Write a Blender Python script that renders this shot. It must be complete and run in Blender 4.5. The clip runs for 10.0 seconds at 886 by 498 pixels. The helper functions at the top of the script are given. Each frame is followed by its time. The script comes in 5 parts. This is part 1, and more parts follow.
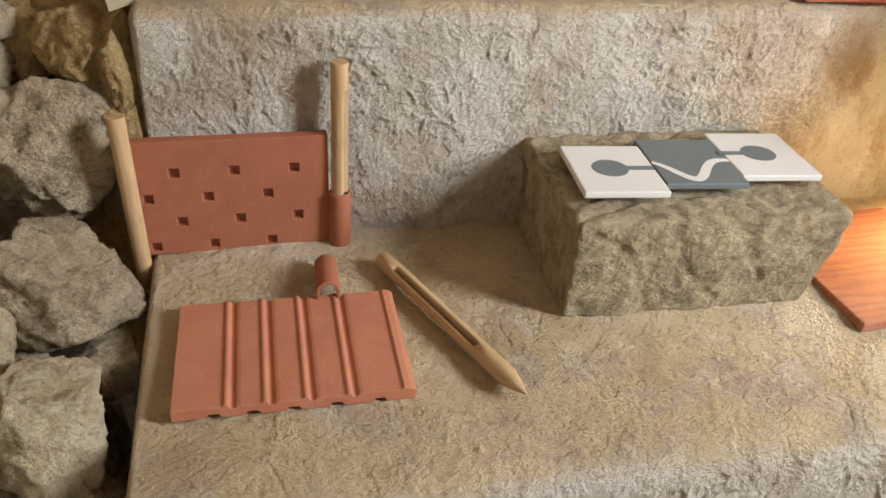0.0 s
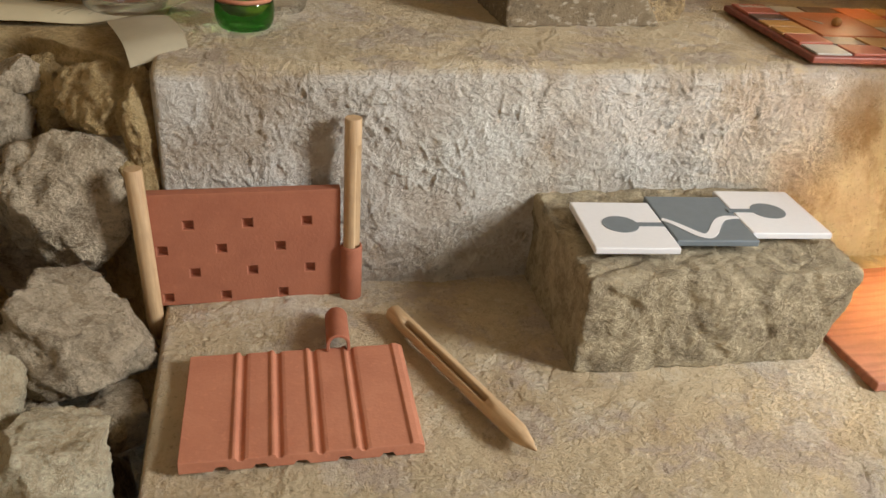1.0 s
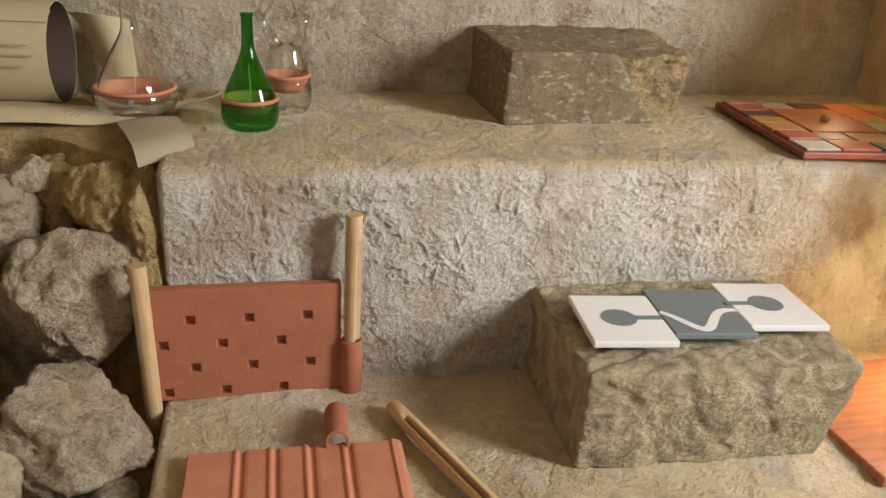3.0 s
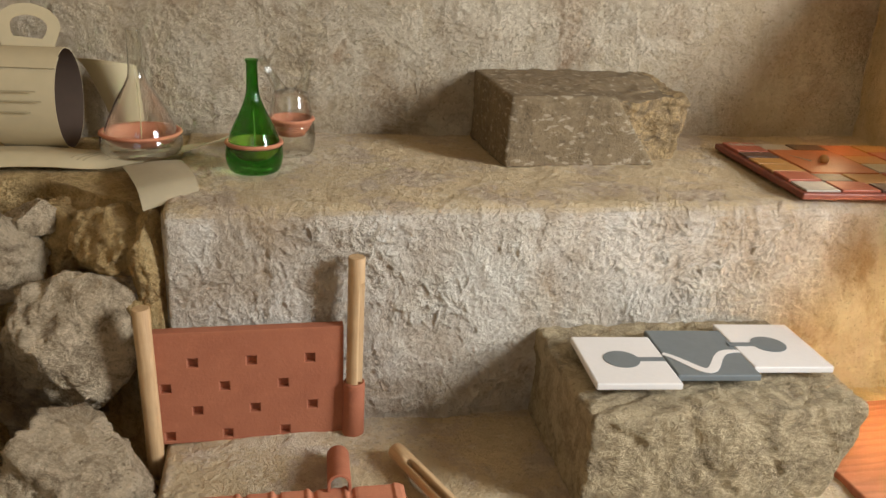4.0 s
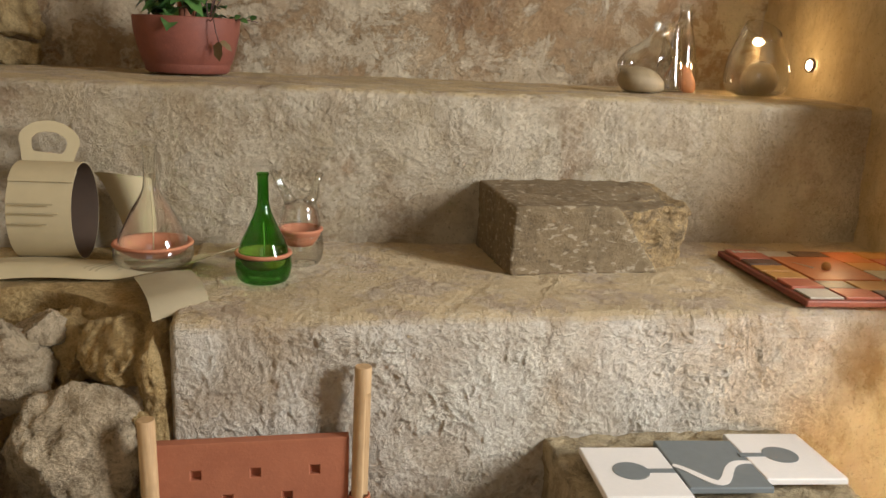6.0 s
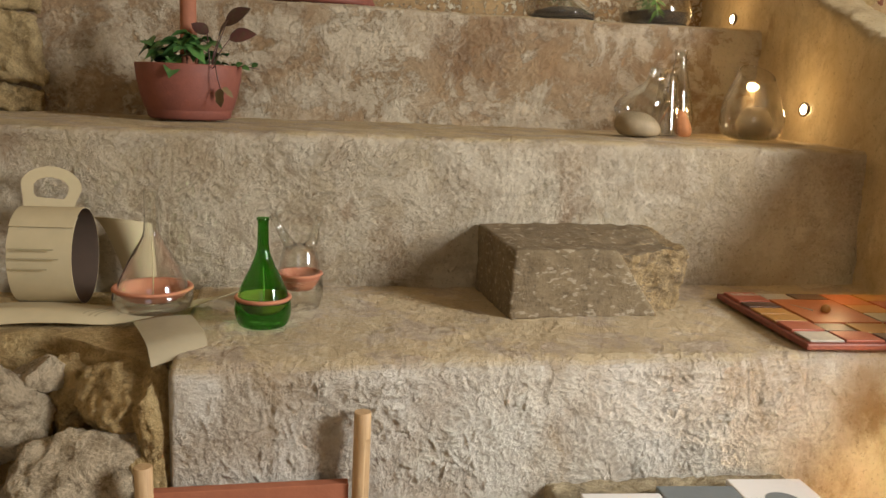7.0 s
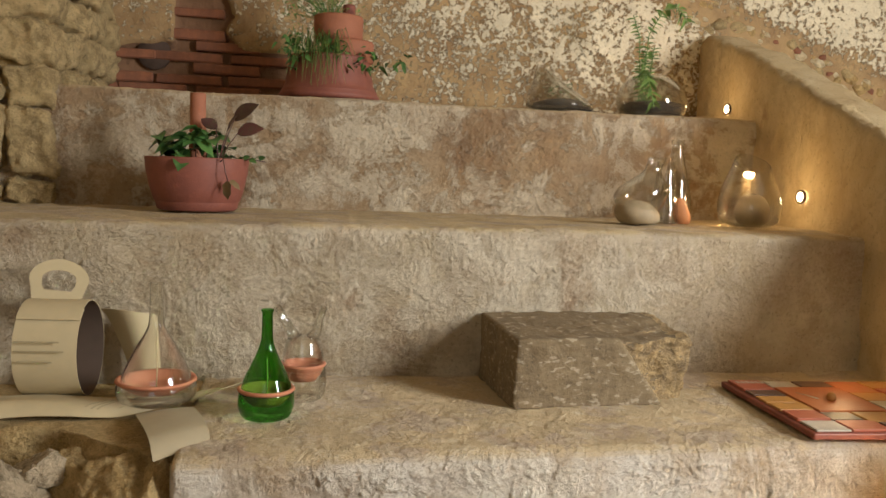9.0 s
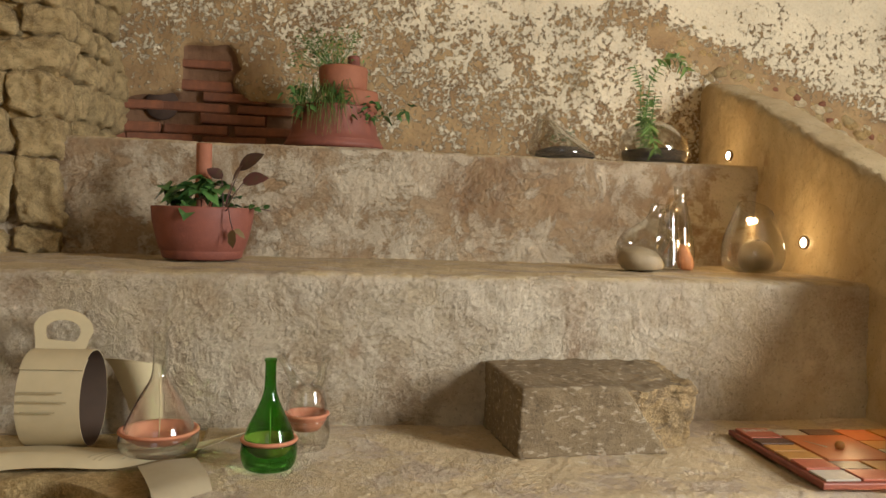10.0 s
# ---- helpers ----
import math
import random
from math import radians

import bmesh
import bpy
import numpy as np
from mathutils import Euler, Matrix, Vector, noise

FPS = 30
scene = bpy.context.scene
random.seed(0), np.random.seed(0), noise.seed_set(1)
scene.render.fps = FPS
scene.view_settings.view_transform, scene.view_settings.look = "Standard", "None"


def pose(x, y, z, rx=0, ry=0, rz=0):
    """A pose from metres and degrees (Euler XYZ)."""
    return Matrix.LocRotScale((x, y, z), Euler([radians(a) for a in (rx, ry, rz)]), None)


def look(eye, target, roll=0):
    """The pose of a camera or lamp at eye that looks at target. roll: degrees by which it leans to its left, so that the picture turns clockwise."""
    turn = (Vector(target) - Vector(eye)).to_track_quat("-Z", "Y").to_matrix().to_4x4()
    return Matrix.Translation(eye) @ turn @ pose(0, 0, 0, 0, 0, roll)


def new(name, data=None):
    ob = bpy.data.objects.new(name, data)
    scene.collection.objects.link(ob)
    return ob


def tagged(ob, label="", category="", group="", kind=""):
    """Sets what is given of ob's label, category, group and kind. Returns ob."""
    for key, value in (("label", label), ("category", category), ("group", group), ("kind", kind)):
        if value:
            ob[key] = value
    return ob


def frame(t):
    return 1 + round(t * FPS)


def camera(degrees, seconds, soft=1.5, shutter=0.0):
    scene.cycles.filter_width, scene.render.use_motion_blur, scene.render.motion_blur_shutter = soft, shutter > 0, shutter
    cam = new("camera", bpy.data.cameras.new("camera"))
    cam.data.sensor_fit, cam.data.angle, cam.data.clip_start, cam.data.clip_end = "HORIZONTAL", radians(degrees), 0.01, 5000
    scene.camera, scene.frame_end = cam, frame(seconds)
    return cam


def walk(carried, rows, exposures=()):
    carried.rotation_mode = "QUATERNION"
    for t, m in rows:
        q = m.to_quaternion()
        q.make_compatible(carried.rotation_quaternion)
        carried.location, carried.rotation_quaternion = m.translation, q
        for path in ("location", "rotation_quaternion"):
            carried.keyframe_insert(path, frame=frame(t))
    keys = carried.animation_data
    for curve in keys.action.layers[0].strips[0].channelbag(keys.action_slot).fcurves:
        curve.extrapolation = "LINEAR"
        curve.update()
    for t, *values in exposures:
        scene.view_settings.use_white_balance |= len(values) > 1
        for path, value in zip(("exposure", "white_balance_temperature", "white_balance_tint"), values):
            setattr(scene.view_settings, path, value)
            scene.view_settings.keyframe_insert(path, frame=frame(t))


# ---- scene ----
# ---- camera ----
cam = camera(56.8, 10.0)
PATH = [
    (0.0, 0.001, 0.010, 0.894, 56.42, -3.32, -12.53), (0.5, -0.002, 0.007, 0.894, 58.07, -3.45, -11.90), (1.0, -0.003, 0.004, 0.896, 60.21, -3.50, -11.66),
    (1.5, -0.001, 0.004, 0.899, 62.06, -3.41, -11.57), (2.0, 0.002, 0.001, 0.905, 63.49, -3.31, -11.55), (2.5, 0.003, -0.002, 0.912, 64.84, -3.24, -11.53),
    (4.0, 0.004, -0.009, 0.924, 68.95, -2.89, -11.35), (4.5, 0.007, -0.011, 0.931, 70.38, -2.78, -11.18), (5.0, 0.007, -0.015, 0.934, 72.49, -2.69, -11.03),
    (5.5, 0.004, -0.018, 0.939, 74.36, -2.64, -10.96), (7.0, 0.000, -0.023, 0.946, 79.02, -2.41, -11.09), (7.5, -0.003, -0.025, 0.952, 80.28, -2.38, -11.14),
    (8.0, -0.003, -0.029, 0.957, 81.76, -2.29, -11.12), (8.5, -0.002, -0.034, 0.962, 83.17, -2.17, -11.00), (9.0, -0.002, -0.038, 0.965, 84.78, -2.05, -10.89),
    (9.5, -0.001, -0.041, 0.970, 86.23, -1.92, -10.74), (10.0, 0.001, -0.044, 0.973, 87.91, -1.77, -10.54)]
walk(cam, [(t, pose(*place)) for t, *place in PATH], exposures=[(0.0, 0.02, 5900, 10), (5.0, 0.03, 6150, 10), (10.0, 0.04, 6350, 10)])

# ---- world and large lights ----
world = bpy.data.worlds.new("world")
world.use_nodes = True
scene.world = world
wn = world.node_tree.nodes
sky = wn.new("ShaderNodeTexSky")
sky.sky_type, sky.sun_disc, sky.sun_elevation, sky.sun_rotation = "NISHITA", False, radians(40), radians(125)
wn["Background"].inputs["Strength"].default_value = 0.1
world.node_tree.links.new(sky.outputs[0], wn["Background"].inputs["Color"])


def area_lamp(name, eye, target, w, h, watts, colour):
    d = bpy.data.lights.new(name, "AREA")
    d.shape, d.size, d.size_y, d.energy, d.color = "RECTANGLE", w, h, watts, colour
    ob = new(name, d)
    ob.matrix_world = look(eye, target)
    return ob


def spark(name, place, watts, colour):
    """The light of a small lamp in the side wall."""
    d = bpy.data.lights.new(name, "POINT")
    d.energy, d.color, d.shadow_soft_size = watts, colour, 0.014
    ob = new(name, d)
    ob.location = place
    return ob


area_lamp("window_light", (3.05, -0.55, 1.66), (0.5, 1.5, 0.4), 0.72, 1.25, 172, (1.0, 0.98, 0.94))
# Weak fill lamp added behind the camera; no source is known there.
area_lamp("doorway_light", (-0.6, -2.35, 1.5), (0.0, 1.5, 0.6), 1.2, 1.9, 4.5, (1.0, 0.90, 0.74))

# ---- levels of the terraces: tread heights and riser planes ----
Z1, Z2, Z3, Z4 = 0.0, 0.45, 0.83, 1.205
Y1, Y2, Y3, Y4, YB = 0.72, 1.40, 1.985, 2.74, 3.35
FLOOR = -0.62


def wall_x(y):
    """The inner face of the sloping side wall."""
    return 1.60 + 0.13 * (y - 1.98)


# ---- materials ----
def material(name):
    m = bpy.data.materials.new(name)
    m.use_nodes = True
    t = m.node_tree
    return m, t, t.nodes["Principled BSDF"]


def node(t, kind, **kw):
    n = t.nodes.new(kind)
    for k, v in kw.items():
        n.inputs[k.replace("_", " ")].default_value = v
    return n


def noise_tex(t, co, scale, detail=6.0, rough=0.55, warp=0.0):
    n = node(t, "ShaderNodeTexNoise", Scale=scale, Detail=detail, Roughness=rough, Distortion=warp)
    t.links.new(co, n.inputs["Vector"])
    return n.outputs["Fac"]


def noise_colour(t, co, scale):
    n = node(t, "ShaderNodeTexNoise", Scale=scale, Detail=4.0)
    t.links.new(co, n.inputs["Vector"])
    return n.outputs["Color"]


def ramp(t, fac, *stops):
    r = t.nodes.new("ShaderNodeValToRGB")
    while len(r.color_ramp.elements) < len(stops):
        r.color_ramp.elements.new(0.5)
    for e, (p, c) in zip(r.color_ramp.elements, stops):
        e.position, e.color = p, (*c, 1.0) if len(c) == 3 else c
    t.links.new(fac, r.inputs[0])
    return r.outputs[0]


def grey(v):
    return (v, v, v)


def mixed(t, fac, a, b, mode="MIX"):
    m = t.nodes.new("ShaderNodeMix")
    m.data_type, m.blend_type = "RGBA", mode
    for sock, v in ((m.inputs[0], fac), (m.inputs[6], a), (m.inputs[7], b)):
        if isinstance(v, bpy.types.NodeSocket):
            t.links.new(v, sock)
        elif isinstance(v, (int, float)):
            sock.default_value = v
        else:
            sock.default_value = (*v, 1.0)
    return m.outputs[2]


def maths(t, op, a, b=0.0):
    m = t.nodes.new("ShaderNodeMath")
    m.operation = op
    for sock, v in zip(m.inputs, (a, b)):
        if isinstance(v, bpy.types.NodeSocket):
            t.links.new(v, sock)
        else:
            sock.default_value = v
    return m.outputs[0]


def bumped(t, b, height, strength=0.6, distance=0.01, before=None):
    n = node(t, "ShaderNodeBump", Strength=strength, Distance=distance)
    t.links.new(height, n.inputs["Height"])
    if before:
        t.links.new(before, n.inputs["Normal"])
    t.links.new(n.outputs[0], b.inputs["Normal"])
    return n.outputs[0]


def coords(t, which="Object"):
    return t.nodes.new("ShaderNodeTexCoord").outputs[which]


def stretched(t, co, scale, turn=(0, 0, 0)):
    m = t.nodes.new("ShaderNodeMapping")
    m.inputs["Scale"].default_value = scale
    m.inputs["Rotation"].default_value = turn
    t.links.new(co, m.inputs["Vector"])
    return m.outputs[0]


def plaster_material(name, pale, mid, deep, stain_at=0.56, strength=0.9, tread=None, flaky=0.0):
    """Rough lime plaster; on the steps, hollows turn browner, ridges paler, and the worn treads show their own colour.
    """
    m, t, b = material(name)
    co = coords(t)
    grain = noise_tex(t, co, 130, 5.0, 0.65)
    lumps = noise_tex(t, co, 38, 6.0, 0.65, 0.5)
    base = mixed(t, ramp(t, noise_tex(t, co, 3.3, 6.0, 0.62, 0.6), (0.38, grey(0)), (0.62, grey(1))), mid, pale)
    skin = noise_tex(t, co, 7.5, 10.0, 0.74, 0.4)
    if flaky:
        patch = ramp(t, maths(t, "ADD", maths(t, "MULTIPLY", skin, 0.75), maths(t, "MULTIPLY", noise_tex(t, co, 2.2, 3.0, 0.5), 0.25)), (0.475, grey(0)), (0.515, grey(1)))
        base = mixed(t, flaky, base, mixed(t, patch, mid, pale))
    stain = ramp(t, noise_tex(t, co, 2.6, 8.0, 0.66, 0.7), (stain_at, grey(0)), (stain_at + 0.10, grey(1)))
    base = mixed(t, maths(t, "MULTIPLY", stain, 0.8), base, deep)
    blush = ramp(t, noise_tex(t, co, 5.2, 9.0, 0.7, 0.4), (0.50, grey(0)), (0.60, grey(1)))
    base = mixed(t, maths(t, "MULTIPLY", blush, 0.5), base, tuple(0.5 * (m1 + d1) for m1, d1 in zip(mid, deep)))
    if tread:
        at = t.nodes.new("ShaderNodeAttribute")
        at.attribute_name = "tread"
        top = mixed(t, ramp(t, noise_tex(t, co, 4.5, 7.0, 0.65, 0.5), (0.36, grey(0)), (0.64, grey(1))), tread, tuple(min(0.9, v * 1.22) for v in tread))
        top = mixed(t, maths(t, "MULTIPLY", ramp(t, noise_tex(t, co, 3.1, 8.0, 0.66, 0.8), (0.54, grey(0)), (0.66, grey(1))), 0.5), top, deep)
        top = mixed(t, maths(t, "MULTIPLY", ramp(t, noise_tex(t, co, 6.5, 9.0, 0.72, 0.3), (0.50, grey(0)), (0.58, grey(1))), 0.7), top, (0.47, 0.37, 0.285))
        top = mixed(t, maths(t, "MULTIPLY", ramp(t, noise_tex(t, co, 13, 9.0, 0.72, 0.3), (0.54, grey(0)), (0.60, grey(1))), 0.55), top, (0.72, 0.62, 0.43))
        w = maths(t, "ADD", at.outputs["Fac"], maths(t, "MULTIPLY", maths(t, "SUBTRACT", noise_tex(t, co, 9, 6.0, 0.6), 0.5), 0.8))
        base = mixed(t, ramp(t, w, (0.45, grey(0)), (0.85, grey(1))), base, top)
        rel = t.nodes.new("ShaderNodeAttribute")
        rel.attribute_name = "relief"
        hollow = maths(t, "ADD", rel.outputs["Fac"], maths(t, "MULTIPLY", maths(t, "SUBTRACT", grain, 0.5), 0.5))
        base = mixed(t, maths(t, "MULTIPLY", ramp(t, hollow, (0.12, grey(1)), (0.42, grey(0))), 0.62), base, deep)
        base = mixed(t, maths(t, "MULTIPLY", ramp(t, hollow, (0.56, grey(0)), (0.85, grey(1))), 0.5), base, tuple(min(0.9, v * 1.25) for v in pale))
    specks = ramp(t, noise_tex(t, co, 95, 4.0, 0.75), (0.58, grey(0)), (0.66, grey(1)))
    base = mixed(t, maths(t, "MULTIPLY", specks, 0.4), base, tuple(v * 0.5 for v in deep))
    t.links.new(base, b.inputs["Base Color"])
    b.inputs["Roughness"].default_value = 0.93
    torn = noise_tex(t, stretched(t, co, (1.0, 1.3, 0.8), (0.4, 0.3, 0.7)), 17, 9.0, 0.62, 0.5)
    flakes = ramp(t, torn, (0.42, grey(0)), (0.455, grey(0.55)), (0.53, grey(0.45)), (0.56, grey(1)))
    grit = noise_tex(t, co, 330, 5.0, 0.7)
    pits = node(t, "ShaderNodeTexVoronoi", Scale=55.0, Randomness=1.0)
    t.links.new(co, pits.inputs["Vector"])
    pit = maths(t, "MULTIPLY", ramp(t, pits.outputs["Distance"], (0.10, grey(0)), (0.24, grey(1))), ramp(t, noise_tex(t, co, 6, 3.0), (0.45, grey(0.2)), (0.6, grey(0.6))))
    h = maths(t, "ADD", maths(t, "ADD", maths(t, "MULTIPLY", grain, 0.34), maths(t, "MULTIPLY", grit, 0.42)), maths(t, "ADD", maths(t, "MULTIPLY", lumps, 0.32), maths(t, "MULTIPLY", pit, 0.05)))
    if tread:
        worn = maths(t, "SUBTRACT", 1.0, maths(t, "MULTIPLY", at.outputs["Fac"], 0.55))
        h = maths(t, "MULTIPLY", h, maths(t, "SUBTRACT", 1.0, maths(t, "MULTIPLY", at.outputs["Fac"], 0.25)))
        flakes = maths(t, "MULTIPLY", flakes, worn)
    h = maths(t, "ADD", h, maths(t, "MULTIPLY", flakes, 0.32))
    if flaky:
        h = maths(t, "ADD", h, maths(t, "MULTIPLY", patch, 0.35 * flaky))
    bumped(t, b, h, strength, 0.019)
    return m


def peeling_material(name, pale, under, deep):
    """Old limewash that has flaked off the render below; the flakes follow the mesh attribute peel."""
    m, t, b = material(name)
    co = coords(t)
    at = t.nodes.new("ShaderNodeAttribute")
    at.attribute_name = "peel"
    fine = noise_tex(t, co, 48, 10.0, 0.74, 0.3)
    edge = maths(t, "ADD", at.outputs["Fac"], maths(t, "MULTIPLY", maths(t, "SUBTRACT", fine, 0.5), 3.0))
    mask = ramp(t, edge, (0.46, grey(0)), (0.56, grey(1)))
    top = mixed(t, ramp(t, noise_tex(t, co, 4, 6.0, 0.6), (0.35, grey(0)), (0.65, grey(1))), pale, tuple(c * 0.78 for c in pale))
    low = mixed(t, ramp(t, noise_tex(t, co, 7, 6.0, 0.65, 0.8), (0.35, grey(0)), (0.66, grey(1))), under, deep)
    dull = mixed(t, mask, top, low)
    dull = mixed(t, maths(t, "MULTIPLY", ramp(t, noise_tex(t, co, 90, 5.0, 0.7), (0.5, grey(0)), (0.7, grey(1))), 0.4), dull, under)
    # Brown mortar in the brick recess, painted darker to imitate the dim light there.
    recess_shade = maths(t, "GREATER_THAN", at.outputs["Fac"], 1.3)
    dull = mixed(t, recess_shade, dull, mixed(t, noise_tex(t, co, 25, 6.0, 0.65), (0.15, 0.075, 0.040), (0.27, 0.15, 0.08)))
    t.links.new(dull, b.inputs["Base Color"])
    b.inputs["Roughness"].default_value = 0.92
    h = maths(t, "ADD", maths(t, "MULTIPLY", maths(t, "SUBTRACT", 1.0, mask), 0.6), maths(t, "MULTIPLY", noise_tex(t, co, 60, 5.0, 0.65), 0.5))
    bumped(t, b, h, 1.0, 0.016)
    return m


def stone_material(name, pale, mid, deep, scale=9.0, strength=0.8, flecks=0.0, chisel=0.0, by_object=False):
    m, t, b = material(name)
    co = coords(t)
    if by_object:
        info = t.nodes.new("ShaderNodeObjectInfo")
        shift = t.nodes.new("ShaderNodeVectorMath")
        shift.operation = "ADD"
        t.links.new(co, shift.inputs[0])
        t.links.new(maths(t, "MULTIPLY", info.outputs["Random"], 37.0), shift.inputs[1])
        co = shift.outputs[0]
    n1 = noise_tex(t, co, scale, 8.0, 0.65, 0.5)
    n2 = noise_tex(t, co, scale * 5, 6.0, 0.65)
    c = mixed(t, ramp(t, n1, (0.34, grey(0)), (0.66, grey(1))), deep, mid)
    n3 = noise_tex(t, co, scale * 2.3, 9.0, 0.72, 0.8)
    c = mixed(t, ramp(t, n3, (0.40, grey(0)), (0.58, grey(1))), c, pale)
    c = mixed(t, maths(t, "MULTIPLY", ramp(t, noise_tex(t, co, scale * 13, 4.0, 0.7), (0.57, grey(0)), (0.66, grey(1))), 0.5), c, tuple(v * 0.45 for v in deep))
    if by_object:
        c = mixed(t, maths(t, "MULTIPLY", info.outputs["Random"], 0.35), c, tuple(0.5 * (a + 0.85 * bb) for a, bb in zip(mid, deep)))
    if flecks:
        f = noise_tex(t, stretched(t, co, (1.0, 1.0, 1.9), (0.0, 0.5, 0.0)), 58, 1.0, 0.4, 0.2)
        c = mixed(t, maths(t, "MULTIPLY", ramp(t, f, (0.60, grey(0)), (0.72, grey(1))), flecks), c, (0.50, 0.43, 0.31))
    t.links.new(c, b.inputs["Base Color"])
    b.inputs["Roughness"].default_value = 0.88
    n4 = noise_tex(t, co, 170, 6.0, 0.72)
    c = mixed(t, maths(t, "MULTIPLY", ramp(t, n4, (0.50, grey(0)), (0.66, grey(1))), 0.45), c, tuple(min(0.9, v * 1.25) for v in pale))
    t.links.new(c, b.inputs["Base Color"])
    h = maths(t, "ADD", maths(t, "ADD", maths(t, "MULTIPLY", n1, 0.5), maths(t, "MULTIPLY", n3, 0.42)), maths(t, "ADD", maths(t, "MULTIPLY", n2, 0.55), maths(t, "MULTIPLY", n4, 0.75)))
    chips = node(t, "ShaderNodeTexVoronoi", Scale=scale * 3.0, Detail=1.0, Roughness=0.5)
    chips.feature = "F1"
    crumpled = mixed(t, 0.03, co, noise_colour(t, co, scale * 2))
    t.links.new(crumpled, chips.inputs["Vector"])
    h = maths(t, "ADD", h, maths(t, "MULTIPLY", chips.outputs["Distance"], 0.35))
    if chisel:
        s = noise_tex(t, stretched(t, co, (1.0, 2.6, 1.0), (0.0, 0.0, 0.7)), 20, 3.0, 0.5, 0.6)
        h = maths(t, "ADD", h, maths(t, "MULTIPLY", s, chisel))
    bumped(t, b, h, strength, 0.022)
    return m


def clay_material(name, colour, dark, rough=0.78, grain=0.25, lines=0.0):
    m, t, b = material(name)
    co = coords(t)
    c = mixed(t, ramp(t, noise_tex(t, co, 14, 6.0, 0.6, 0.4), (0.32, grey(0)), (0.70, grey(1))), dark, colour)
    c = mixed(t, maths(t, "MULTIPLY", ramp(t, noise_tex(t, co, 90, 4.0, 0.6), (0.56, grey(0)), (0.72, grey(1))), 0.30), c, tuple(min(1, v * 1.35) for v in colour))
    h = noise_tex(t, co, 160, 4.0, 0.6)
    if lines:
        w = node(t, "ShaderNodeTexWave", Scale=13.0, Distortion=9.0, Detail=3.0, Detail_Scale=1.2)
        w.bands_direction = "Y"
        t.links.new(stretched(t, co, (0.25, 1.0, 1.0)), w.inputs["Vector"])
        c = mixed(t, maths(t, "MULTIPLY", ramp(t, w.outputs["Fac"], (0.55, grey(0)), (0.95, grey(1))), lines), c, tuple(v * 0.45 for v in dark))
        h = maths(t, "SUBTRACT", h, maths(t, "MULTIPLY", w.outputs["Fac"], 0.8))
    t.links.new(c, b.inputs["Base Color"])
    b.inputs["Roughness"].default_value = rough
    bumped(t, b, h, grain, 0.003)
    return m


def wood_material(name, pale, dark):
    m, t, b = material(name)
    co = coords(t)
    g = noise_tex(t, stretched(t, co, (16, 16, 1.2)), 9, 5.0, 0.6, 0.3)
    c = mixed(t, ramp(t, g, (0.35, grey(0)), (0.65, grey(1))), dark, pale)
    c = mixed(t, maths(t, "MULTIPLY", ramp(t, noise_tex(t, co, 16, 4.0), (0.5, grey(0)), (0.75, grey(1))), 0.35), c, tuple(v * 0.6 for v in dark))
    t.links.new(c, b.inputs["Base Color"])
    b.inputs["Roughness"].default_value = 0.62
    bumped(t, b, g, 0.2, 0.002)
    return m


def plain_material(name, colour, rough=0.7, vary=0.12, scale=40.0):
    m, t, b = material(name)
    n = noise_tex(t, coords(t), scale, 5.0, 0.6)
    c = mixed(t, n, tuple(v * (1 - vary) for v in colour), tuple(min(1, v * (1 + vary)) for v in colour))
    t.links.new(c, b.inputs["Base Color"])
    b.inputs["Roughness"].default_value = rough
    bumped(t, b, n, 0.15, 0.002)
    return m


def glass_material(name, colour):
    """Clear blown glass that bends light; its tint is the colour of the melt."""
    m, t, b = material(name)
    b.inputs["Base Color"].default_value = (*colour, 1)
    b.inputs["Transmission Weight"].default_value = 1.0
    b.inputs["Roughness"].default_value = 0.0
    b.inputs["IOR"].default_value = 1.46
    return m


PLASTER = plaster_material("rough_plaster", (0.75, 0.69, 0.585), (0.62, 0.535, 0.415), (0.40, 0.275, 0.145), 0.545, 1.0, tread=(0.56, 0.44, 0.262))
PLASTER_WARM = plaster_material("cream_plaster", (0.66, 0.575, 0.43), (0.54, 0.44, 0.29), (0.30, 0.18, 0.09), 0.55, 1.0, tread=(0.56, 0.44, 0.25), flaky=0.5)
PLASTER_BROWN = plaster_material("brown_plaster", (0.64, 0.55, 0.40), (0.40, 0.27, 0.145), (0.29, 0.165, 0.08), 0.55, 1.0, tread=(0.52, 0.40, 0.23), flaky=0.75)
PLASTER_WALL = plaster_material("side_wall_plaster", (0.70, 0.56, 0.33), (0.58, 0.43, 0.22), (0.36, 0.22, 0.10), 0.54, 1.0)
ROOM = plaster_material("room_plaster", (0.52, 0.43, 0.29), (0.46, 0.365, 0.235), (0.34, 0.25, 0.14), 0.66, 0.4)
PEEL = peeling_material("peeling_limewash", (0.76, 0.67, 0.48), (0.42, 0.285, 0.135), (0.25, 0.155, 0.075))
EARTH = stone_material("earth_mortar", (0.68, 0.49, 0.22), (0.58, 0.385, 0.145), (0.36, 0.225, 0.08), 14, 1.0)
RUBBLE = stone_material("rubble_stone", (0.74, 0.60, 0.40), (0.50, 0.375, 0.22), (0.20, 0.14, 0.08), 9, 1.0, by_object=True)
RUBBLE_PALE = stone_material("pale_rubble_stone", (0.90, 0.78, 0.52), (0.78, 0.61, 0.36), (0.46, 0.33, 0.17), 9, 1.0, by_object=True)
PILLAR_STONE = stone_material("pillar_stone", (0.66, 0.50, 0.25), (0.47, 0.34, 0.155), (0.25, 0.175, 0.08), 7, 0.9, by_object=True)
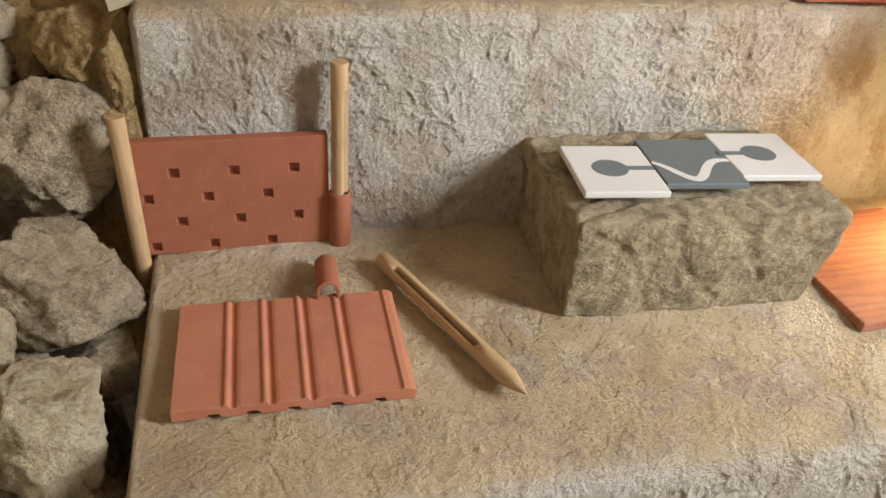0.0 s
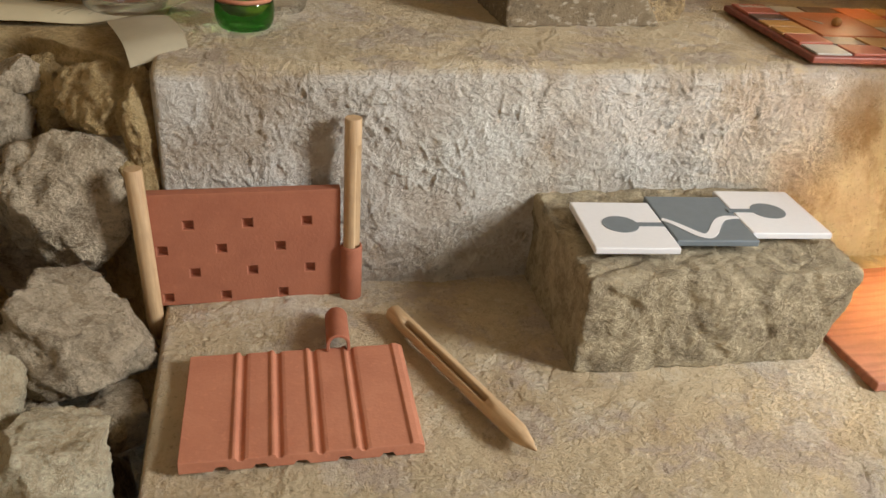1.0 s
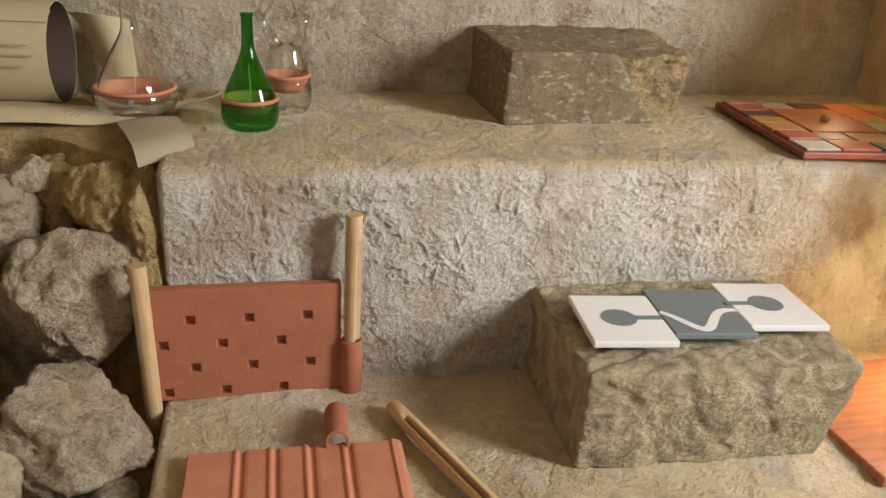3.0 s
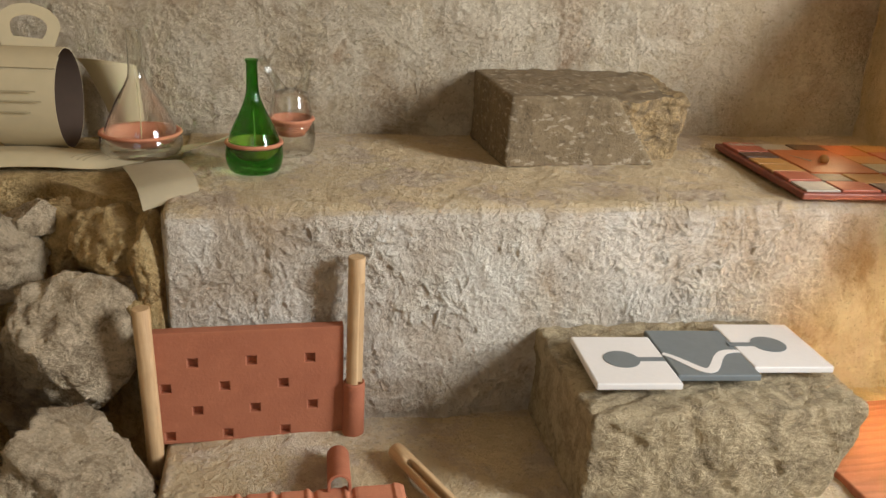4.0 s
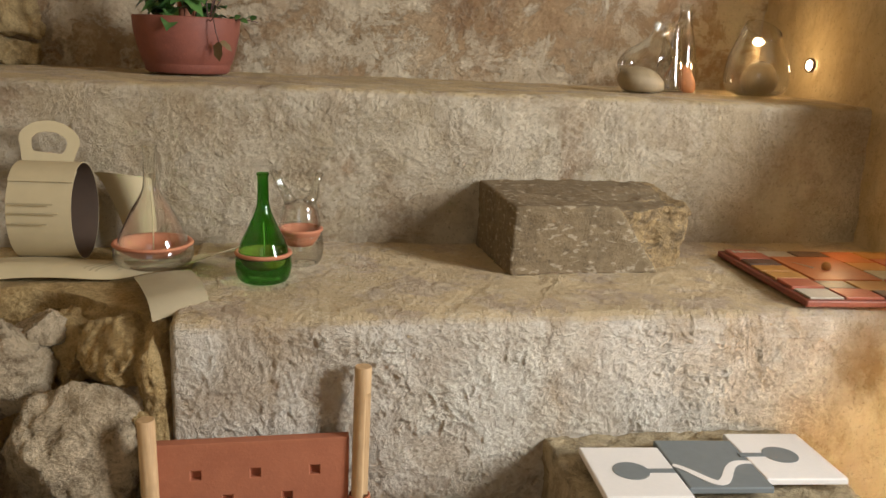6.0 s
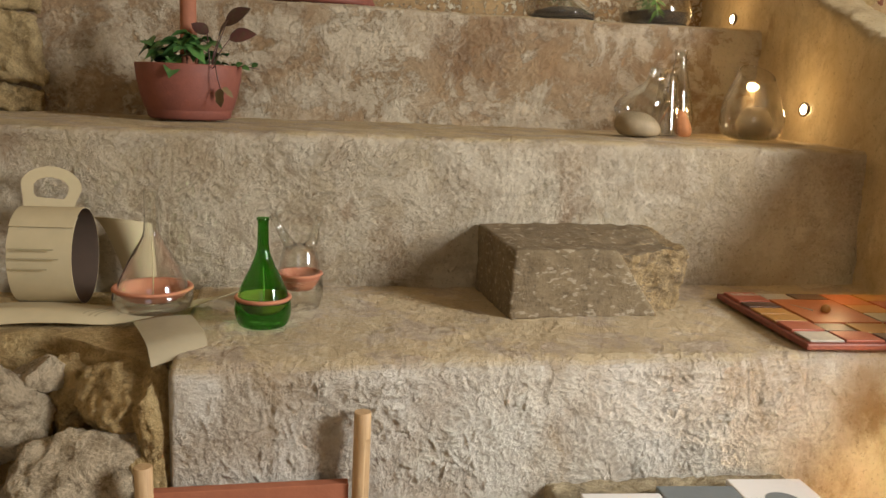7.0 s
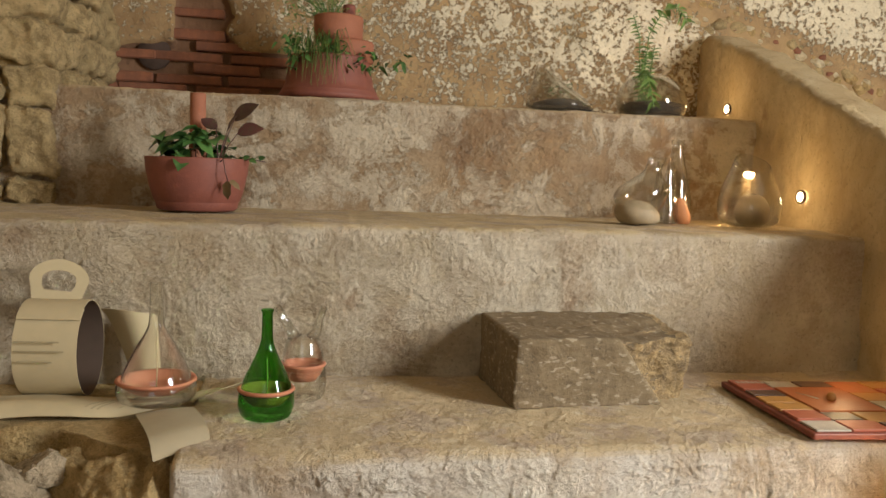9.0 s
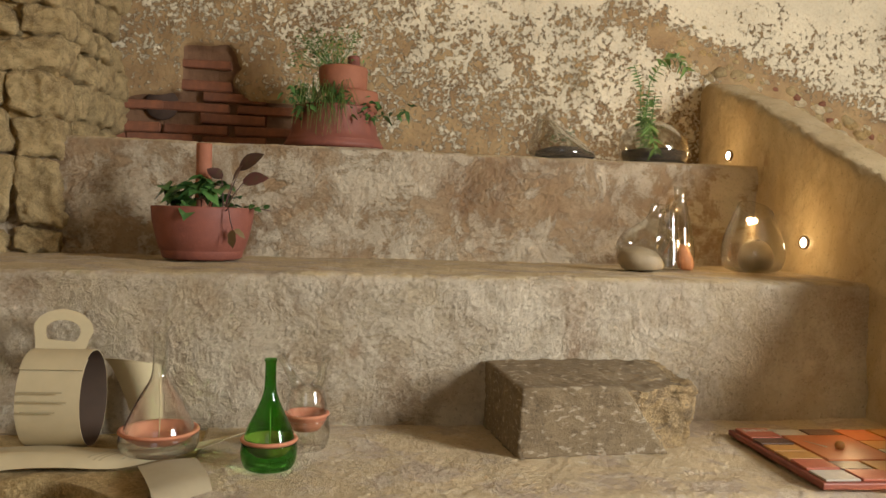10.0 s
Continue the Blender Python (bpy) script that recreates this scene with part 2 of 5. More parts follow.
BLOCK = stone_material("chiselled_stone", (0.50, 0.405, 0.245), (0.355, 0.28, 0.165), (0.20, 0.155, 0.09), 9, 0.8, chisel=0.8)
BLOCK_DARK = stone_material("smooth_brown_stone", (0.20, 0.145, 0.078), (0.175, 0.127, 0.068), (0.135, 0.097, 0.052), 6, 0.4, flecks=0.5)
BROKEN = stone_material("broken_ochre_stone", (0.54, 0.38, 0.18), (0.33, 0.23, 0.115), (0.19, 0.135, 0.075), 12, 1.0)
CLAY = clay_material("terracotta", (0.50, 0.20, 0.105), (0.42, 0.155, 0.08))
CLAY_DEEP = clay_material("deep_terracotta", (0.365, 0.128, 0.062), (0.31, 0.104, 0.050))
# Terracotta copy with shade put into its colour, for the planters' upper parts.
CLAY_SHADED = clay_material("shaded_terracotta", (0.33, 0.125, 0.066), (0.26, 0.095, 0.05))
CLAY_POT = clay_material("pot_terracotta", (0.23, 0.072, 0.047), (0.17, 0.052, 0.034), 0.65)
CLAY_COMB = clay_material("combed_terracotta", (0.45, 0.185, 0.105), (0.39, 0.150, 0.082), 0.7, 0.35, 0.30)
BRICK = clay_material("old_brick", (0.27, 0.105, 0.052), (0.15, 0.062, 0.036), 0.9, 0.8)
DISC_DARK = plain_material("disc_dark", (0.075, 0.048, 0.036), 0.95, 0.5)
WOOD = wood_material("beech_dowel", (0.56, 0.38, 0.20), (0.44, 0.28, 0.135))
TILE_WHITE = plain_material("white_tile", (0.74, 0.71, 0.67), 0.55, 0.05, 120)
TILE_GREY = plain_material("slate_tile", (0.155, 0.175, 0.18), 0.5, 0.12, 60)
PAPER = plain_material("kraft_paper", (0.47, 0.39, 0.235), 0.8, 0.10, 24)
PAPER_DULL = plain_material("dull_kraft_paper", (0.36, 0.30, 0.19), 0.8, 0.15, 20)
PAPER_IN = plain_material("brown_paper_inside", (0.085, 0.055, 0.038), 0.8)
INK = plain_material("printed_ink", (0.34, 0.285, 0.165), 0.8)
GLASS = bpy.data.materials.new("clear_glass")
GLASS.use_nodes = True
gt = GLASS.node_tree
gt.nodes.remove(gt.nodes["Principled BSDF"])
g_clear, g_shine, g_mix = gt.nodes.new("ShaderNodeBsdfTransparent"), gt.nodes.new("ShaderNodeBsdfGlossy"), gt.nodes.new("ShaderNodeMixShader")
g_clear.inputs["Color"].default_value = (0.985, 0.988, 0.98, 1)
g_shine.inputs["Roughness"].default_value = 0.03
gt.links.new(maths(gt, "ADD", maths(gt, "POWER", node(gt, "ShaderNodeLayerWeight", Blend=0.5).outputs["Facing"], 2.1), 0.065), g_mix.inputs[0])
gt.links.new(g_clear.outputs[0], g_mix.inputs[1])
gt.links.new(g_shine.outputs[0], g_mix.inputs[2])
gt.links.new(g_mix.outputs[0], gt.nodes["Material Output"].inputs["Surface"])
GLASS_GREEN = glass_material("green_glass", (0.16, 0.50, 0.10))


# ---- mesh helpers ----
def put(name, bm, mat, parent=None, label="", smooth=True):
    """Link a bmesh as one mesh object, under a parent if one is given."""
    me = bpy.data.meshes.new(name)
    bm.to_mesh(me)
    bm.free()
    for p in me.polygons:
        p.use_smooth = smooth and len(p.vertices) < 9
    for mm in (mat if isinstance(mat, (list, tuple)) else [mat]):
        me.materials.append(mm)
    ob = new(name, me)
    if parent:
        ob.parent = parent
    if label:
        ob["label"] = label
    return ob


def part(name, bm, mat, parent, label="", smooth=True):
    return put(name, bm, mat, parent, label, smooth)


def thing(name, m, label, category, group="", kind=""):
    ob = new(name)
    ob.empty_display_size = 0.05
    ob.matrix_world = m
    return tagged(ob, label, category, group, kind)


def fbm(p, scale, octaves=4):
    return noise.fractal(Vector(p) * scale, 0.9, 2.1, octaves)


def box(bm, x0, x1, y0, y1, z0, z1, bevel=0.0, segments=2):
    vs = [bm.verts.new((x, y, z)) for x in (x0, x1) for y in (y0, y1) for z in (z0, z1)]
    fs = [bm.faces.new([vs[i] for i in q]) for q in ((0, 1, 3, 2), (4, 6, 7, 5), (0, 4, 5, 1), (2, 3, 7, 6), (0, 2, 6, 4), (1, 5, 7, 3))]
    if bevel:
        es = {e for f in fs for e in f.edges}
        bmesh.ops.bevel(bm, geom=list(es), offset=bevel, segments=segments, affect="EDGES", profile=0.5)
    return bm


def block(x0, x1, y0, y1, z0, z1, bevel=0.0, segments=2):
    return box(bmesh.new(), x0, x1, y0, y1, z0, z1, bevel, segments)


def lathe(profile, steps=40, bm=None, at=(0, 0, 0)):
    """Turn a profile of (radius, height) round the z axis."""
    bm = bm or bmesh.new()
    rings = []
    for r, z in profile:
        if r < 1e-6:
            rings.append([bm.verts.new((at[0], at[1], at[2] + z))])
        else:
            rings.append([bm.verts.new((at[0] + r * math.cos(2 * math.pi * k / steps), at[1] + r * math.sin(2 * math.pi * k / steps), at[2] + z)) for k in range(steps)])
    for a, b in zip(rings, rings[1:]):
        for k in range(steps):
            j = (k + 1) % steps
            q = [a[k % len(a)], a[j % len(a)], b[j % len(b)], b[k % len(b)]]
            q = [v for i, v in enumerate(q) if v not in q[:i]]
            if len(q) > 2:
                bm.faces.new(q)
    return bm


def tube(points, radii, steps=12, bm=None, caps=True):
    """A round rod or stem along points with its radii."""
    bm = bm or bmesh.new()
    pts = [Vector(p) for p in points]
    rings = []
    side = None
    for i, p in enumerate(pts):
        d = (pts[min(i + 1, len(pts) - 1)] - pts[max(i - 1, 0)]).normalized()
        if side is None:
            side = d.orthogonal().normalized()
        side = (side - d * side.dot(d)).normalized()
        up = d.cross(side)
        r = radii[i] if isinstance(radii, (list, tuple)) else radii
        rings.append([bm.verts.new(p + side * r * math.cos(2 * math.pi * k / steps) + up * r * math.sin(2 * math.pi * k / steps)) for k in range(steps)])
    for a, b in zip(rings, rings[1:]):
        for k in range(steps):
            bm.faces.new((a[k], a[(k + 1) % steps], b[(k + 1) % steps], b[k]))
    if caps:
        bm.faces.new(rings[0][::-1])
        bm.faces.new(rings[-1])
    return bm


def sheet(points_of, nu, nv, bm=None):
    """A grid of faces from a function of u and v in 0..1."""
    bm = bm or bmesh.new()
    g = [[bm.verts.new(points_of(i / nu, j / nv)) for j in range(nv + 1)] for i in range(nu + 1)]
    for i in range(nu):
        for j in range(nv):
            bm.faces.new((g[i][j], g[i + 1][j], g[i + 1][j + 1], g[i][j + 1]))
    return bm


def along(path, step):
    """Even samples along a polyline."""
    out = []
    for a, b in zip(path, path[1:]):
        n = max(1, round((Vector(b) - Vector(a)).length / step))
        out += [Vector(a).lerp(Vector(b), k / n) for k in range(n)]
    return out + [Vector(path[-1])]


def value_noise(nu, nv, cu, cv, rng):
    """Smooth random heights on an nu x nv grid with cells of cu x cv samples."""
    gu, gv = int(nu / cu) + 3, int(nv / cv) + 3
    g = rng.standard_normal((gu, gv))
    u, v = np.arange(nu) / cu, np.arange(nv) / cv
    iu, iv = u.astype(int), v.astype(int)
    fu, fv = u - iu, v - iv
    fu, fv = (fu * fu * (3 - 2 * fu))[:, None], (fv * fv * (3 - 2 * fv))[None, :]
    a = g[np.ix_(iu, iv)] * (1 - fu) + g[np.ix_(iu + 1, iv)] * fu
    b = g[np.ix_(iu, iv + 1)] * (1 - fu) + g[np.ix_(iu + 1, iv + 1)] * fu
    return a * (1 - fv) + b * fv


def strokes(h, step, rng, count, long, wide, high, weight):
    """Smear short curved trowel ridges over a height map; weight says how strong they are along v."""
    nu, nv = h.shape
    for _ in range(count):
        cu, cv = rng.uniform(0, nu), rng.uniform(0, nv)
        w8 = weight[min(nu - 1, int(cu)), min(nv - 1, int(cv))]
        if rng.uniform() > w8:
            continue
        ang, ln, wd = rng.uniform(0, math.pi), rng.uniform(*long) / step, rng.uniform(*wide) / step
        ht, bend = rng.uniform(*high) * rng.choice((1, 1, 0.8, 0.6)) * (0.35 + 0.65 * w8), rng.uniform(-0.4, 0.4)
        r = int(ln * 0.6 + wd * 3) + 1
        u0, u1, v0, v1 = max(0, int(cu) - r), min(nu, int(cu) + r + 1), max(0, int(cv) - r), min(nv, int(cv) + r + 1)
        if u1 - u0 < 2 or v1 - v0 < 2:
            continue
        du, dv = np.meshgrid(np.arange(u0, u1) - cu, np.arange(v0, v1) - cv, indexing="ij")
        p = du * math.cos(ang) + dv * math.sin(ang)
        q = -du * math.sin(ang) + dv * math.cos(ang) - bend * p * p / ln
        side = np.where(q > 0, 0.55, 7.0)
        ridge = ht * np.exp(-(q / wd) ** 2 * side) * np.sqrt(np.clip(1 - (2 * p / ln) ** 2, 0, 1))
        win = h[u0:u1, v0:v1]
        h[u0:u1, v0:v1] = np.where(np.abs(ridge) > np.abs(win), ridge, win)


def rough_sweep(name, x0, x1, path, mat, amp=0.008, step=0.0025, left_round=0.0, right=None, seed=1, density=2600, tread_rough=0.4, calm=0.0):
    """A plastered step: a profile in y and z swept along x, with trowel ridges and hollows along its normals."""
    rng = np.random.default_rng(seed)
    prof = np.array([tuple(p) for p in along(path, step)])
    prof = prof[[k for k, p in enumerate(prof) if p[1] > -0.16 or k % 12 == 0]]
    d = np.gradient(prof, axis=0)
    d /= np.linalg.norm(d, axis=1, keepdims=True) + 1e-9
    ny, nz = -d[:, 1], d[:, 0]
    flat = np.clip(nz, 0, 1)
    nu, nv = round((x1 - x0) / step) + 1, len(prof)
    h = np.zeros((nu, nv))
    for cell, k in ((0.30, 0.8), (0.11, 0.38), (0.045, 0.20), (0.02, 0.06), (0.0085, 0.04)):
        h += value_noise(nu, nv, cell / step, cell / step, rng) * k * amp
    # thin coats that end in sharp edges
    for cell, thick in ((0.10, 0.0012), (0.055, 0.0008), (0.028, 0.0004)):
        coat = value_noise(nu, nv, cell / step, cell / step, rng) + 0.6 * value_noise(nu, nv, cell / step / 3, cell / step / 3, rng) + 0.35 * value_noise(nu, nv, cell / step / 8, cell / step / 8, rng)
        h += thick * np.clip(coat / 0.10, -1, 1)
    weight = (1 - (1 - tread_rough) * flat)[None, :] * np.clip(0.62 + 0.55 * value_noise(nu, nv, 0.13 / step, 0.10 / step, rng), 0.06, 1.0)
    marks = np.zeros_like(h)
    strokes(marks, step, rng, density // 4, (0.03, 0.11), (0.006, 0.013), (0.0015, 0.0040), weight)
    h += marks
    marks = np.zeros_like(h)
    strokes(marks, step, rng, density, (0.016, 0.070), (0.0026, 0.0050), (0.0022, 0.0060), weight)
    h += marks
    cracks = np.minimum(0, np.zeros_like(h))
    strokes(cracks, step, rng, 60, (0.03, 0.09), (0.0012, 0.002), (-0.006, -0.003), np.clip(flat, 0.25, 1)[None, :] * np.ones((nu, 1)))
    h += np.minimum(cracks, 0)
    u = np.linspace(0, 1, nu)[:, None]
    # the plaster is smoothed off towards the right-hand end
    h *= 1 - calm * np.clip((u - 0.72) / 0.15, 0, 1)
    h *= (1 - 0.45 * flat)[None, :]
    ends = np.array([right(y) if right else x1 for y in prof[:, 0]])[None, :]
    X = x0 + (ends - x0) * u
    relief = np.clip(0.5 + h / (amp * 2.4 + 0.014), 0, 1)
    if left_round:
        e = np.clip((X - x0) / left_round, 0, 1)
        h = h * (0.3 + 0.7 * e) - left_round * (1 - np.sqrt(np.clip(1 - (1 - e) ** 2, 0, 1)))
    Y, Z = prof[:, 0][None, :] + ny[None, :] * h, prof[:, 1][None, :] + nz[None, :] * h
    co = np.stack([X, Y, Z], -1).reshape(-1, 3)
    i, j = np.meshgrid(np.arange(nu - 1), np.arange(nv - 1), indexing="ij")
    k = (i * nv + j).ravel()
    me = bpy.data.meshes.new(name)
    me.from_pydata(co, [], np.stack([k, k + nv, k + nv + 1, k + 1], -1))
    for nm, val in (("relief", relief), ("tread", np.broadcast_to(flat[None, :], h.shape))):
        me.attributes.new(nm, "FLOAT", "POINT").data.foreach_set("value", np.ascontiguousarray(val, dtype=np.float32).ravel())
    me.polygons.foreach_set("use_smooth", np.ones(len(me.polygons), dtype=bool))
    me.materials.append(mat)
    return new(name, me)


def lip(y, z0, z1, y2, r=0.03):
    """Profile of one step: up the riser, round the lip, back along the tread."""
    arc = [(y + r - r * math.cos(a), z1 - r + r * math.sin(a)) for a in [math.pi / 2 * k / 5 for k in range(6)]]
    return [(y, z0), *arc, (y2, z1)]


# ---- setting: terraces ----
TO_WALL = dict(right=lambda y: wall_x(y) + 0.05)
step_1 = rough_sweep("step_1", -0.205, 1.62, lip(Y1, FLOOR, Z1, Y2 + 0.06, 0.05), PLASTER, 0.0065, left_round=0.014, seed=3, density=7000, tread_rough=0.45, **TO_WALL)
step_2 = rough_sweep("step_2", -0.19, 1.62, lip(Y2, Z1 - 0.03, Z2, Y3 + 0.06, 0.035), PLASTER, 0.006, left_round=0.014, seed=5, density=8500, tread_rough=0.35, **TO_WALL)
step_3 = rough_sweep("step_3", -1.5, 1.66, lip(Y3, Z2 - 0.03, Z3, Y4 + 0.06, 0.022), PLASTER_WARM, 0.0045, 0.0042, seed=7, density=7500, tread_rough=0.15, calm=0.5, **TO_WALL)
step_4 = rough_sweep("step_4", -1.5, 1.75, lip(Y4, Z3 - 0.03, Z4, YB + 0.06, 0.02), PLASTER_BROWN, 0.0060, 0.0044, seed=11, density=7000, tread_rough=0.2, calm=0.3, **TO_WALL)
for ob, lab in ((step_1, "lowest rough plastered terrace step, cream and ochre"), (step_2, "second rough plastered terrace step with grey trowel marks"),
                (step_3, "third plastered terrace step with brown stains"), (step_4, "top plastered terrace step below the back wall")):
    tagged(ob, lab, "step", kind="structure")


def end_face(name, x, y0, y1, z0, z1, mat, amp, label):
    """The rough end of a step."""
    def at(u, v):
        q = Vector((x, y0 + (y1 - y0) * u, z0 + (z1 - z0) * v))
        return q + Vector(((-abs(fbm(q, 5, 3)) * amp - fbm(q, 18, 3) * amp * 0.3) * min(1.0, u * 6), 0, 0))
    return tagged(put(name, sheet(at, round((y1 - y0) / 0.02), round((z1 - z0) / 0.02)), mat), label, "wall", kind="structure")


end_face("step_end_1", -0.198, Y1 + 0.01, Y2 + 0.05, FLOOR, Z1 - 0.006, PLASTER, 0.01, "rough plastered end of the lowest step")
end_face("step_end_2", -0.187, Y2 + 0.004, Y3 + 0.05, Z1 - 0.3, Z2 - 0.006, EARTH, 0.03, "ochre earthen end of the second step")


def bank_at(u, v):
    """Earth that fills the corner beside the second step and carries its tread on."""
    x = -1.5 + 1.40 * u
    s = v * 2.0
    front = 1.60 + 0.05 * math.sin(x * 9) - max(0.0, (x + 0.42) / 0.25) * 0.09
    if s < 1:
        q = Vector((x, front - 0.11 * (1 - s) ** 1.2, -0.3 + 0.745 * s ** 0.9))
        n = Vector((0, -0.7, 0.7))
    else:
        q = Vector((x, front + (Y3 + 0.04 - front) * (s - 1), 0.447))
        n = Vector((0, 0, 1))
    edge = 1.0 if s < 0.98 else 0.25
    return q + n * ((fbm(q, 6, 4) * 0.03 + fbm(q, 22, 4) * 0.016) * edge - (0.004 if s >= 0.98 else 0.0))


tagged(put("earth_bank", sheet(bank_at, 96, 110), EARTH), "crumbling ochre earth bank beside the second step", "bank", kind="structure")

# ---- setting: back wall with flaked limewash and a bare brick patch ----
BX0, BX1, BZ1 = -1.5, 3.3, 3.0


def brick_patch(x, z):
    """Above zero where the render has fallen off the bricks."""
    right = 0.02 + 0.12 * noise.noise(Vector((z * 5, 3.1, 0)))
    if z > 1.42:
        right = -0.17 + 0.09 * noise.noise(Vector((z * 9, 1.7, 0))) - max(0, z - 1.55) * 1.2
    top = 1.63 + 0.05 * noise.noise(Vector((x * 7, 8.2, 0))) if x > -0.43 else 1.42 + 0.05 * noise.noise(Vector((x * 8, 2.2, 0)))
    return min(right - x, top - z, x + 1.2)


def build_back_wall():
    step = 0.0125
    nx, nz = round((BX1 - BX0) / step), round((BZ1 - 1.0) / step)
    bm = bmesh.new()
    layer = bm.verts.layers.float.new("peel")
    grid = []
    for i in range(nx + 1):
        row = []
        for j in range(nz + 1):
            x, z = BX0 + i * step, 1.0 + j * step
            q = Vector((x, 0, z))
            low = (1.62 - z) * 0.55 + 0.10 * math.sin(x * 2.3 + 1)
            n = fbm(q + Vector((2, 0, 5)), 2.6, 4) * 0.20 + fbm(q, 11, 4) * 0.24
            peel = 0.44 + low + n
            if x > 1.6:
                peel -= 0.10 * min(1, (x - 1.6) / 0.3)
            peel += 0.22 * min(1.0, max(0.0, (0.25 - x) / 0.5))
            band = abs(z - (1.74 - 0.42 * (x - 1.75)))
            if x > 1.3 and band < 0.16:
                peel += 0.9 * (1 - band / 0.16) * min(1, (x - 1.3) / 0.3)
            bp = brick_patch(x, z)
            deep = min(1.0, max(0.0, bp / 0.02 + 0.5))
            peel = min(1.0, peel) + deep * 1.6
            thick = 0.007 * (1 if peel < 0.5 else 0)
            y = YB - thick + deep * 0.045 - fbm(q, 14, 3) * 0.006 - fbm(q, 3, 2) * 0.008
            v = bm.verts.new((x, y, z))
            v[layer] = min(2.0, max(0.0, peel))
            row.append(v)
        grid.append(row)
    for i in range(nx):
        for j in range(nz):
            bm.faces.new((grid[i][j], grid[i + 1][j], grid[i + 1][j + 1], grid[i][j + 1]))
    return put("wall_back", bm, PEEL)


wall_back = tagged(build_back_wall(), "old back wall with flaking cream limewash over brown render", "wall", kind="structure")


# ---- setting: sloping side wall ----
def build_side_wall():
    ys = [0.72 + (YB + 0.05 - 0.72) * k / 280 for k in range(281)]

    def top(y):
        base = np.interp(y, [0.72, 1.38, 1.974, 2.77, 3.294, 3.4], [0.40, 0.80, 1.125, 1.443, 1.609, 1.625])
        return float(base) - max(0.0, (y - 3.2)) ** 2 * 1.5
    bm = bmesh.new()
    r, thick = 0.035, 0.17
    grid = []
    for y in ys:
        zt, x = top(y), wall_x(y)
        prof = [(x, FLOOR + (zt - r - FLOOR) * k / 170) for k in range(171)]
        prof += [(x + r - r * math.cos(a), zt - r + r * math.sin(a)) for a in [math.pi / 2 * k / 5 for k in range(1, 6)]]
        prof += [(x + r + (thick - 2 * r) * k / 6, zt) for k in range(1, 7)]
        prof += [(x + thick - r + r * math.sin(a), zt - r + r * math.cos(a)) for a in [math.pi / 2 * k / 5 for k in range(1, 6)]]
        prof += [(x + thick, FLOOR)]
        row = []
        for px, pz in prof:
            q = Vector((px, y, pz))
            k = fbm(q, 4, 3) * 0.008 + fbm(q, 20, 4) * 0.006
            row.append(bm.verts.new(q + Vector((-k if px < x + 0.05 else k * 0.3, 0, k if pz > zt - 0.02 else 0))))
        grid.append(row)
    for a, b in zip(grid, grid[1:]):
        for j in range(len(a) - 1):
            bm.faces.new((a[j + 1], b[j + 1], b[j], a[j]))
    bm.faces.new(grid[0][::1])
    return put("wall_side", bm, PLASTER_WALL)


wall_side = tagged(build_side_wall(), "sloping ochre plastered side wall with a rounded top", "wall", kind="structure")


# ---- setting: the rest of the room, behind and around the camera ----
def plain_wall(name, boxes, mat, label, category="wall"):
    bm = bmesh.new()
    for b in boxes:
        box(bm, *b)
    return tagged(put(name, bm, mat, smooth=False), label, category, kind="structure")


plain_wall("floor", [(-1.5, 3.4, -2.6, 3.4, FLOOR - 0.1, FLOOR)], EARTH, "packed earth floor of the cellar", "floor")
plain_wall("ceiling", [(-1.7, 3.5, -2.6, 3.55, 3.0, 3.12)], ROOM, "plain plastered ceiling", "ceiling")
plain_wall("wall_left", [(-1.66, -1.5, -2.6, 3.5, FLOOR, 3.0)], ROOM, "plain plastered wall")
plain_wall("wall_right", [(3.3, 3.46, -2.6, -1.5, FLOOR, 3.0), (3.3, 3.46, 0.4, 3.5, FLOOR, 3.0), (3.3, 3.46, -1.5, 0.4, FLOOR, 0.85), (3.3, 3.46, -1.5, 0.4, 2.45, 3.0)], ROOM, "plain plastered wall with a window opening")
# Unseen wall; its opening is added only to let the fill lamp through.
plain_wall("wall_front", [(-1.5, -1.25, -2.6, -2.44, FLOOR, 3.0), (0.05, 3.3, -2.6, -2.44, FLOOR, 3.0), (-1.25, 0.05, -2.6, -2.44, 2.5, 3.0)], ROOM, "plain plastered wall with an opening added for the fill lamp")


# ---- stones ----
def boulder(rx, ry, rz, seed, facets=9, detail=4, rough=0.10):
    """A broken stone: a ball cut by a few planes, then roughened."""
    rnd = random.Random(seed)
    bm = bmesh.new()
    bmesh.ops.create_icosphere(bm, subdivisions=detail, radius=1.0)
    planes = []
    for _ in range(facets):
        n = Vector((rnd.gauss(0, 1), rnd.gauss(0, 1), rnd.gauss(0, 1))).normalized()
        planes.append((n, rnd.uniform(0.58, 0.84)))
    off = Vector((seed * 3.7, seed * 1.3, seed * 0.7))
    for v in bm.verts:
        p = v.co.copy()
        for n, d in planes:
            e = p.dot(n) - d
            if e > 0:
                p -= n * e * 0.97
        q = p + off
        p *= 1 + rough * 0.8 * fbm(q, 1.7, 3) + rough * 0.55 * fbm(q, 4.5, 5) + rough * 0.5 * fbm(q, 12, 5) - rough * 0.9 * abs(noise.noise(q * 3.1))
        v.co = Vector((p.x * rx, p.y * ry, p.z * rz))
    return bm


